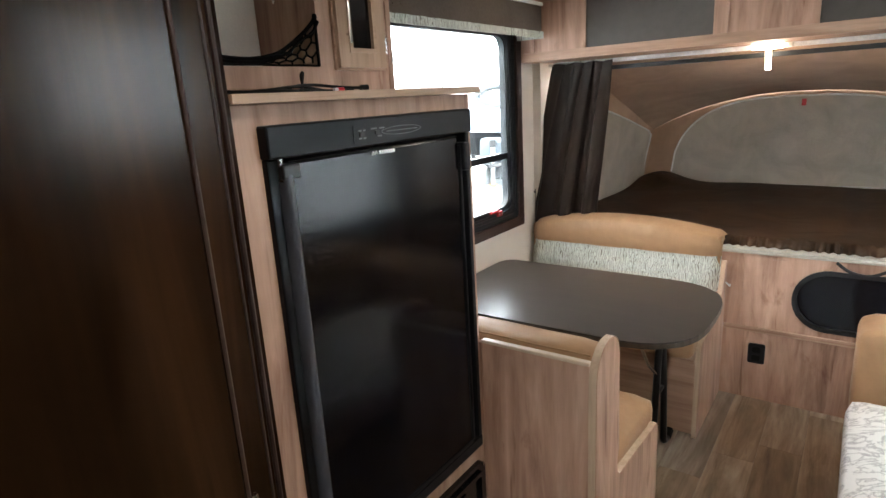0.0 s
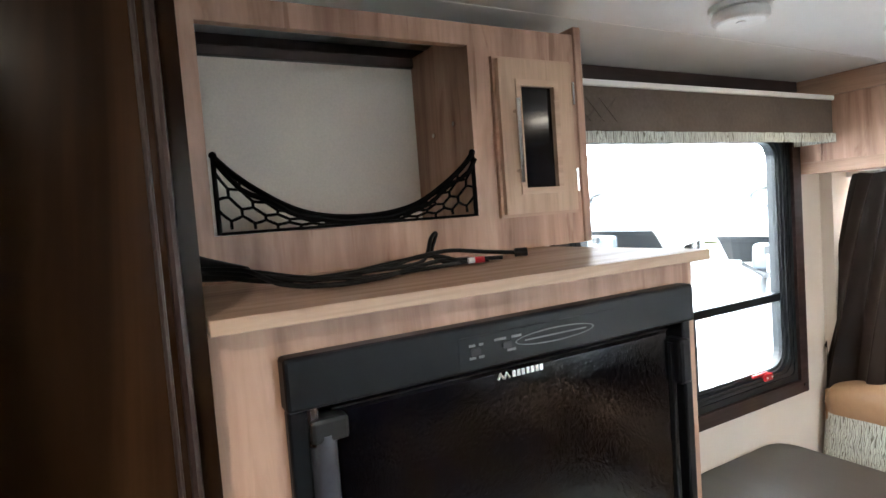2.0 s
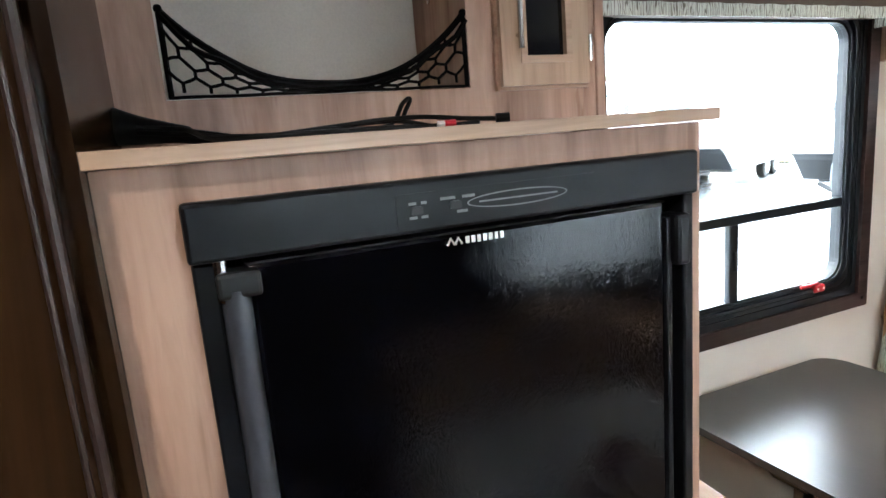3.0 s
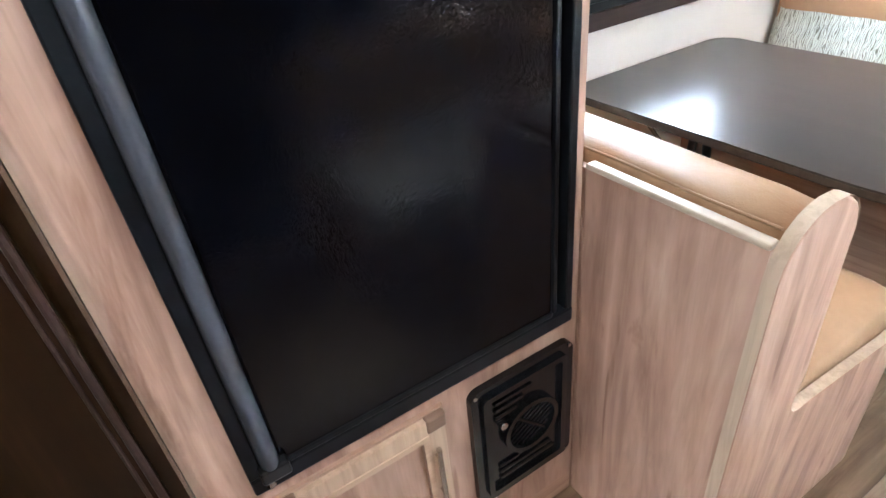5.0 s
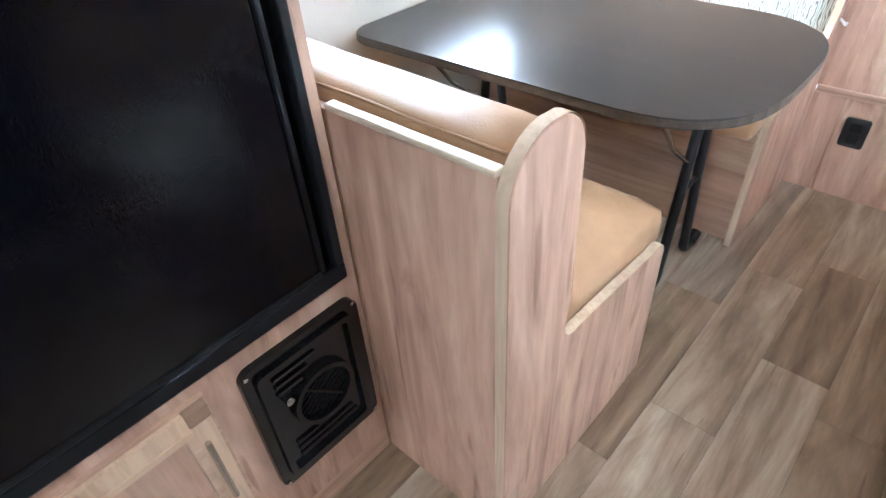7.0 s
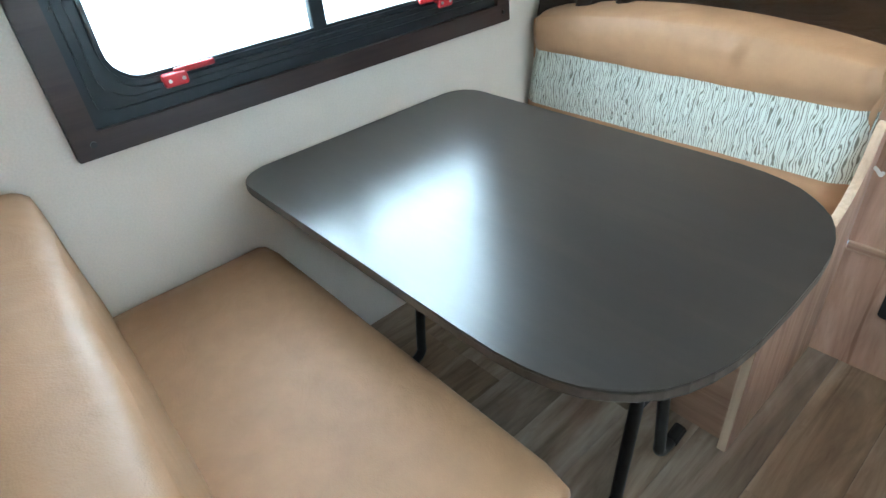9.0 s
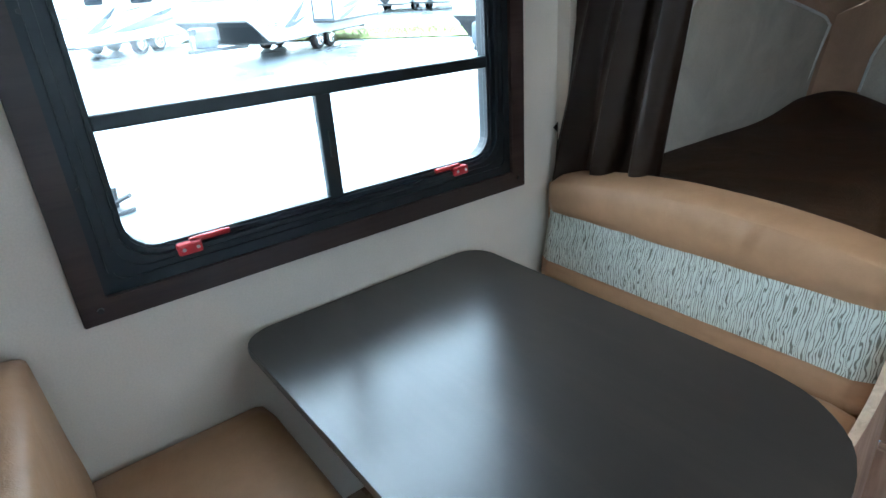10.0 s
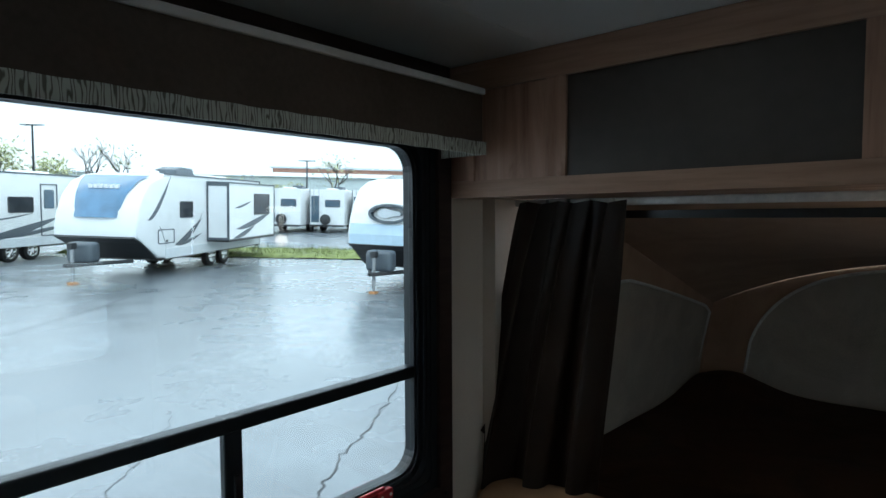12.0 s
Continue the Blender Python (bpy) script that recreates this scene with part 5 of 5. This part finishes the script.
def trailer(label, length=7.6, skin=None, lower=None, window_front=True, slide=True, detail=True, spare=False, group="parked travel trailers"):
    """A travel trailer with its coupling at the origin, its body along +y and the seen side at +x."""
    skin = skin or M_TW
    o = base("travel_trailer", (0, 0, 0), label, "trailer", group)
    n0 = 1.05
    tail = n0 + length
    prof = [(n0 + 1.5, 0.50), (n0 + 0.95, 0.55), (n0 + 0.30, 1.02), (n0 + 0.02, 1.16), (n0, 1.42), (n0 + 0.10, 1.85), (n0 + 0.32, 2.30), (n0 + 0.66, 2.66), (n0 + 1.15, 2.86), (n0 + 1.8, 2.95), (tail, 2.95), (tail, 0.50)]
    part("body", slab(prof, "x", -1.2, 1.2, 0.07, 3), skin, o, smooth=40)
    skirt = [(n0 + 1.46, 0.48), (n0 + 0.93, 0.53), (n0 + 0.27, 1.0), (n0 - 0.015, 1.14), (n0 + 0.0, 1.19), (n0 + 0.36, 1.19), (n0 + 1.0, 1.0), (n0 + 1.5, 0.7)]
    part("front_skirt", slab(skirt, "x", -1.16, 1.16), M_TBLACK, o, "black lower nose")
    if lower:
        band = [(n0 - 0.012, 1.16), (n0 - 0.014, 1.42), (n0 + 0.045, 1.70), (n0 + 0.3, 1.70), (n0 + 0.3, 1.16)]
        part("nose_band", slab(band, "x", -1.14, 1.14, 0.02), lower, o, "silver-blue lower nose band")
        for k in range(6):
            part("rib", cube(1.195, 1.222, n0 + 1.25, tail - 0.03, 0.60 + 0.115 * k, 0.69 + 0.115 * k, 0.008), M_TBLUE, o, "silver-blue corrugated side panel")
    part("side_skirt", cube(1.195, 1.21, n0 + 1.3, tail - 0.02, 0.50, 0.78), M_TGREY, o)
    part("roof_edge", cube(1.18, 1.225, n0 + 1.3, tail + 0.01, 2.90, 2.95), M_STRIPE, o)
    part("corner_trim", cube(1.17, 1.22, tail - 0.03, tail + 0.012, 0.5, 2.95), M_STRIPE, o)
    if window_front:
        fw = [(n0 + 0.03, 1.66), (n0 + 0.27, 2.27), (n0 + 0.60, 2.64), (n0 + 0.98, 2.83)]
        bm = bmesh.new()
        rows = []
        for i, (y, z) in enumerate(fw):
            w = 0.62 + 0.36 * i / 3
            rows.append([bm.verts.new((x * w, y - 0.035 + 0.05 * abs(x) ** 6, z + 0.025)) for x in np.linspace(-1, 1, 13)])
        for p, q in zip(rows, rows[1:]):
            for k in range(12):
                bm.faces.new((p[k], p[k + 1], q[k + 1], q[k]))
        fwp = part("front_window", bm, M_FGLASS, o, "tinted curved front window", smooth=60)
        for k in range(6):
            bm = bmesh.new()
            x = -0.42 + 0.155 * k
            box(bm, x, x + 0.10, n0 + 0.36, n0 + 0.44, 2.47, 2.58)
            part("lettering", bm, M_TW, fwp, "plain white bars of lettering")
    else:
        bm = ring([(0.58 * math.cos(radians(a)), 1.98 + 0.26 * math.sin(radians(a))) for a in range(0, 360, 12)], [(0.50 * math.cos(radians(a)), 1.98 + 0.19 * math.sin(radians(a))) for a in range(0, 360, 12)], "y", n0 - 0.02, n0 + 0.5)
        part("emblem", bm, M_STRIPE, o, "grey oval emblem as plain shape")
        part("emblem", slab([(0.34 * math.cos(radians(a)), 1.99 + 0.11 * math.sin(radians(a) * 1.0) * (1 + 0.3 * math.cos(radians(3 * a)))) for a in range(0, 360, 15)], "y", n0 + 0.02, n0 + 0.5), M_TGREY, o)

    def side_window(y0, y1, z0, z1, x=1.2):
        f = part("window", ring(round_rect(y0, y1, z0, z1, 0.07), round_rect(y0 + 0.03, y1 - 0.03, z0 + 0.03, z1 - 0.03, 0.05), "x", x, x + 0.025), M_TBLACK, o)
        part("pane", slab(round_rect(y0 + 0.025, y1 - 0.025, z0 + 0.025, z1 - 0.025, 0.05), "x", x, x + 0.012), M_PANE, f)

    side_window(n0 + 2.05, n0 + 2.75, 1.65, 2.15)
    h = part("hatch", ring(round_rect(n0 + 0.95, n0 + 1.75, 0.93, 1.35, 0.05), round_rect(n0 + 0.98, n0 + 1.72, 0.96, 1.32, 0.04), "x", 1.2, 1.214), M_STRIPE, o)
    part("latch", cube(1.2, 1.222, n0 + 1.33, n0 + 1.4, 0.98, 1.04), M_TBLACK, h)
    for q in ((n0 + 1.75, 0.86, n0 + 3.3, 1.62, 0.22), (n0 + 2.0, 0.82, n0 + 3.4, 1.85, 0.06), (n0 + 1.85, 0.84, n0 + 3.3, 1.15, 0.10), (n0 + 0.50, 1.62, n0 + 1.62, 2.88, 0.20), (n0 + 1.0, 1.45, n0 + 1.35, 0.80, 0.05)):
        part("decal", swoosh(leaf_shape(*q), 1.2, 1.206), M_STRIPE, o, "charcoal swoosh decal")
    if slide:
        s0, s1 = n0 + 3.6, tail - 0.4
        sl = part("slide_out", cube(1.2, 1.95, s0, s1, 0.92, 2.76, 0.02), skin, o, "slide-out room box")
        for y in (s0, s1):
            part("slide_trim", ring([(1.2, 0.9), (1.97, 0.9), (1.97, 2.80), (1.2, 2.80)], [(1.26, 0.98), (1.89, 0.98), (1.89, 2.66), (1.26, 2.66)], "y", y - 0.012, y + 0.012), M_STRIPE, sl)
        part("slide_trim", cube(1.18, 1.98, s0 - 0.01, s1 + 0.01, 2.76, 2.80), M_STRIPE, sl)
        part("slide_floor", cube(1.2, 1.95, s0, s1, 0.84, 0.92), M_TBLACK, sl)
        wf = part("slide_window", ring(round_rect(s1 - 1.75, s1 - 0.45, 1.70, 2.45, 0.05), round_rect(s1 - 1.70, s1 - 0.50, 1.75, 2.40, 0.04), "x", 1.95, 1.972), M_TBLACK, sl)
        part("pane", slab(round_rect(s1 - 1.71, s1 - 0.49, 1.74, 2.41, 0.04), "x", 1.95, 1.962), M_PANE, sl)
        for q in ((s0 + 0.5, 1.25, s1 - 0.25, 1.80, 0.20), (s0 + 0.4, 1.95, s0 + 1.7, 2.2, 0.08), (s0 + 0.3, 0.95, s0 + 2.0, 1.35, 0.16)):
            part("decal", swoosh(leaf_shape(*q), 1.95, 1.956), M_STRIPE, sl, "charcoal swoosh decal")
    if not slide:
        side_window(n0 + 3.9, n0 + 4.9, 1.62, 2.15)
        side_window(n0 + 6.3, n0 + 7.0, 1.62, 2.15)
        dr = part("door", ring(round_rect(n0 + 5.2, n0 + 5.95, 0.8, 2.6, 0.05), round_rect(n0 + 5.24, n0 + 5.91, 0.84, 2.56, 0.04), "x", 1.2, 1.22), M_STRIPE, o)
        part("pane", slab(round_rect(n0 + 5.36, n0 + 5.8, 1.75, 2.4, 0.05), "x", 1.2, 1.212), M_TGLASS, dr)
        for q in ((n0 + 2.6, 0.78, n0 + 6.2, 1.5, 0.26), (n0 + 3.4, 0.82, n0 + 6.8, 1.25, 0.14), (n0 + 3.0, 1.38, n0 + 5.0, 1.62, 0.05)):
            part("decal", swoosh(leaf_shape(*q), 1.2, 1.206), M_STRIPE, o, "charcoal swoosh decal")
    for y in (n0 + 4.05, n0 + 4.9):
        for x, s in ((1.0, 1), (-1.0, -1)):
            wh = part("wheel", disc(bmesh.new(), (x, y, 0.345), "x", 0.345, x - 0.11, x + 0.11, 24, 0.04), M_RUBBER, o, smooth=40)
            part("rim", ring(arc(y, 0.345, 0.215, 0, 345, 23), arc(y, 0.345, 0.165, 0, 345, 23), "x", x + s * 0.10 - 0.015, x + s * 0.10 + 0.02), M_CHROME, wh)
            for k in range(6):
                a = radians(60 * k)
                part("spoke", tube(bmesh.new(), [(x + s * 0.105, y, 0.345), (x + s * 0.105, y + 0.18 * math.cos(a), 0.345 + 0.18 * math.sin(a))], 0.022, 6), M_CHROME, wh)
    bm = bmesh.new()
    tube(bm, [(0, 0.0, 0.5), (0.75, 1.55, 0.5)], 0.05, 6)
    tube(bm, [(0, 0.0, 0.5), (-0.75, 1.55, 0.5)], 0.05, 6)
    box(bm, -1.0, 1.0, n0 + 1.4, tail - 0.1, 0.42, 0.52)
    part("chassis", bm, M_TBLACK, o)
    jk = part("jack", tube(bmesh.new(), [(0, 0.25, 0.06), (0, 0.25, 0.95)], 0.045, 8), M_STEEL, o)
    part("jack_head", cube(-0.07, 0.07, 0.15, 0.35, 0.90, 1.06, 0.02), M_TBLACK, jk)
    part("jack_foot", cube(-0.09, 0.09, 0.16, 0.34, 0.0, 0.05), M_ORANGE, jk)
    part("gas_bottle_cover", cube(-0.36, 0.36, 0.45, 0.85, 0.52, 1.06, 0.10, 3), M_STRIPE, o, "grey gas-bottle cover", smooth=40)
    part("air_conditioner", slab([(n0 + 3.2, 2.95), (n0 + 3.25, 3.14), (n0 + 3.6, 3.24), (n0 + 4.25, 3.22), (n0 + 4.35, 2.95)], "x", -0.36, 0.36, 0.04), M_STRIPE, o, "dark roof air conditioner")
    for y in (n0 + 2.0, n0 + 5.4, n0 + 6.2):
        part("roof_vent", cube(-0.3, 0.3, y, y + 0.5, 2.95, 3.06, 0.05), M_TW, o)
    y = tail + 0.12
    part("stabiliser", tube(bmesh.new(), [(1.0, y, 0.48), (1.0, y + 0.3, 0.27), (1.0, y, 0.05), (1.0, y - 0.3, 0.27), (1.0, y, 0.48)], 0.025, 6), M_TBLACK, o, "black scissor jack")
    if detail:
        part("ladder", tube(bmesh.new(), bend([(0.9, tail + 0.02, 1.2), (0.9, tail + 0.1, 2.6), (0.9, tail + 0.06, 3.15), (0.9, tail - 0.25, 3.12)]), 0.018, 6), M_STEEL, o)
        part("ladder", tube(bmesh.new(), bend([(0.55, tail + 0.02, 1.2), (0.55, tail + 0.1, 2.6), (0.55, tail + 0.06, 3.15), (0.55, tail - 0.25, 3.12)]), 0.018, 6), M_STEEL, o)
    rw = part("rear_window", ring([(a - 0.2, b) for a, b in round_rect(-0.7, 0.35, 1.75, 2.25, 0.06)], [(a - 0.2, b) for a, b in round_rect(-0.66, 0.31, 1.79, 2.21, 0.05)], "y", tail, tail + 0.02), M_TBLACK, o)
    part("pane", slab([(a - 0.2, b) for a, b in round_rect(-0.67, 0.32, 1.78, 2.22, 0.05)], "y", tail, tail + 0.01), M_TGLASS, rw)
    part("bumper", cube(-1.15, 1.15, tail, tail + 0.14, 0.42, 0.54), M_TBLACK, o)
    if spare:
        part("spare_wheel", disc(bmesh.new(), (0.1, tail, 0.9), "y", 0.36, tail + 0.02, tail + 0.24, 22, 0.05), M_TBLACK, o, smooth=40)
        part("rear_door", cube(0.55, 1.1, tail, tail + 0.015, 0.7, 2.5), M_TGLASS, o)
    return o


placed(trailer("white travel trailer with a tinted front window and slide-out"), -15.54, 7.79, 34.8)
placed(trailer("white travel trailer with dark decals parked in the row", window_front=False, slide=False), -19.9, 3.2, 34.8)
placed(trailer("white travel trailer with dark decals parked in the row", window_front=False, slide=False), -24.2, -1.4, 34.8)
placed(trailer("white trailer with a silver-blue nose and grey emblem", lower=M_TBLUE, window_front=False, slide=False), -9.65, 12.65, 22.0)
placed(trailer("white trailer with a silver-blue nose and black skirt", lower=M_TBLUE, window_front=False, slide=False), -5.2, 12.75, 20.0)
placed(trailer("white travel trailer seen from behind with a spare wheel", slide=False, spare=True), -38.0, 31.9, 219.0)
placed(trailer("white travel trailer seen from behind with a spare wheel", slide=False, spare=True), -36.5, 34.4, 219.0)
placed(trailer("white travel trailer seen from behind with a spare wheel", slide=False, spare=True), -34.8, 36.7, 219.0)

# loose hitch on the asphalt close to the window
hitch = base("jack_stand", (0, 0, 0), "small dark jack stand on the asphalt", "stand")
part("post", tube(bmesh.new(), [(0, 0, 0.02), (0.04, 0, 0.27)], 0.025, 8), M_TBLACK, hitch)
part("foot", cube(-0.18, 0.18, -0.1, 0.1, 0.0, 0.05, 0.01), M_TBLACK, hitch)
part("arm", tube(bmesh.new(), [(0.0, 0, 0.10), (0.22, 0.05, 0.20)], 0.025, 8), M_TBLACK, hitch)
placed(hitch, -5.45, 3.97, 20)

# far buildings, poles and trees
bld = base("warehouse", (0, 0, 0), "long pale metal warehouse beyond the lot", "building")
part("wall", cube(-22, 16, 0, 12, 0, 4.6), M_SHED, bld)
part("roof", slab([(-0.4, 4.6), (6, 5.3), (12.4, 4.6)], "x", -22.3, 16.3), M_TGREY, bld)
for x in range(-18, 15, 8):
    part("door", cube(x, x + 3.0, -0.06, 0.0, 0, 3.2), M_TGREY, bld)
placed(bld, -58, 36, 38)
br = base("brick_building", (0, 0, 0), "low red brick building with pale bands", "building")
part("wall", cube(-9, 12, 0, 10, 0, 6.0), M_BRICK, br)
for z in (1.2, 2.6, 4.0, 5.0):
    part("band", cube(-9.05, 12.05, -0.08, 0.0, z, z + 0.5), M_SHED, br)
part("roof", cube(-9.3, 12.3, -0.3, 10.3, 6.0, 6.25), M_TGREY, br)
placed(br, -57, 50, 42)


def pole(x, y, h):
    o = base("light_pole", (0, 0, 0), "tall thin dark lot light pole", "pole", "lot light poles")
    part("shaft", tube(bmesh.new(), [(0, 0, 0), (0, 0, h)], [0.11, 0.06], 8), M_TBLACK, o)
    part("arm", cube(-0.6, 0.6, -0.04, 0.04, h - 0.1, h), M_TBLACK, o)
    for s in (-1, 1):
        part("lamp_head", cube(s * 0.6 - 0.2, s * 0.6 + 0.2, -0.14, 0.14, h - 0.08, h + 0.04, 0.02), M_TGREY, o)
    placed(o, x, y, 40)


pole(-46.6, 14.6, 6.9)
pole(-44.0, 35.2, 5.8)


def tree(x, y, h, seed, leafy, label):
    """A branching trunk with fine twigs, and clumps of small leaves where leafy."""
    r = random.Random(seed)
    o = base("tree", (0, 0, 0), label, "tree", "trees behind the lot")
    bm, tips = bmesh.new(), []

    def grow(p, d, L, w, depth):
        q = p + d * L
        m = p + d * L * 0.5 + Vector((r.uniform(-1, 1), r.uniform(-1, 1), 0)) * L * 0.06
        tube(bm, [p, m, q], [w, w * 0.85, w * 0.66], 5)
        if depth == 0:
            tips.append(q)
            return
        for k in range(r.choice((2, 3, 3))):
            nd = (d + Vector((r.uniform(-1, 1), r.uniform(-1, 1), r.uniform(-0.15, 0.6))) * 0.75).normalized()
            grow(q, nd, L * r.uniform(0.55, 0.8), w * 0.55, depth - 1)
        tips.append(q)

    grow(Vector((0, 0, -0.1)), Vector((0, 0, 1)), h * 0.3, h * 0.022, 4)
    part("trunk", bm, M_BARK, o)
    if leafy:
        lf = bmesh.new()
        for t in tips:
            for k in range(leafy):
                c = t + Vector((r.gauss(0, 1), r.gauss(0, 1), r.gauss(0, 1))) * h * 0.06
                a, b = Vector((r.uniform(-1, 1), r.uniform(-1, 1), r.uniform(-1, 1))).normalized() * 0.12, Vector((r.uniform(-1, 1), r.uniform(-1, 1), r.uniform(-1, 1))).normalized() * 0.10
                lf.faces.new([lf.verts.new(c + v) for v in (a, b, -a, -b)])
        part("crown", lf, M_LEAF, o)
    placed(o, x, y)


tree(-47, 9.0, 6.6, 1, 13, "young tree in pale spring leaf behind the lot")
tree(-48, 12.4, 6.8, 2, 14, "young tree in pale spring leaf behind the lot")
tree(-50, 15.6, 6.0, 3, 10, "young tree in pale spring leaf behind the lot")
tree(-50, 19.0, 8.2, 5, 0, "bare leafless tree behind the lot")
tree(-51, 22.5, 7.6, 6, 1, "bare leafless tree behind the lot")
tree(-42, 36.6, 8.2, 7, 2, "bare leafless tree behind the lot")
tree(-50, 5.5, 6.6, 8, 12, "young tree in pale spring leaf behind the lot")
rw = random.Random(4)
bm = bmesh.new()
for i in range(9000):
    t = rw.random()
    x, y = -66 + 14 * t, -25 + 72 * t
    hgt = 3.3 + 1.3 * noise.noise(Vector((t * 14, 0.5, 0)))
    c = Vector((x + rw.uniform(-1.5, 1.5), y + rw.uniform(-1.5, 1.5), rw.random() ** 0.8 * hgt + 0.2))
    a = Vector((rw.uniform(-1, 1), rw.uniform(-1, 1), rw.uniform(-1, 1))) * 0.22
    b = Vector((rw.uniform(-1, 1), rw.uniform(-1, 1), rw.uniform(-1, 1))) * 0.22
    bm.faces.new([bm.verts.new(c + v) for v in (a, b, -a, -b)])
placed(thing("far_hedge", bm, M_LEAF, "line of far pale green scrub behind the lot", "hedge", kind="stuff"), 0, 0)

# ---- floor planks ----
pw = 0.152
xs = np.arange(0.0, WIDE, pw)
rng = random.Random(5)
shared = {}
for i, x in enumerate(xs):
    y = BACK + rng.choice((-0.5, -0.3, -0.1, -0.62))
    while y < 4.6:
        L = rng.choice((0.46, 0.61, 0.91))
        y0, y1 = max(y, BACK), min(y + L, 4.60)
        w = round(min(pw, WIDE - x) - 0.0008, 4)
        if y1 - y0 > 0.03:
            key = (round(y1 - y0, 3), w)
            if key not in shared:
                b = cube(0, w, 0, y1 - y0 - 0.0008, -0.0055, 0.0)
                me = bpy.data.meshes.new("plank")
                bmesh.ops.recalc_face_normals(b, faces=b.faces)
                b.to_mesh(me)
                b.free()
                me.materials.append(M_FLOOR)
                shared[key] = me
            p = new("plank", shared[key])
            p.parent = floor
            p.location = (x, y0, 0.0)
        y += L
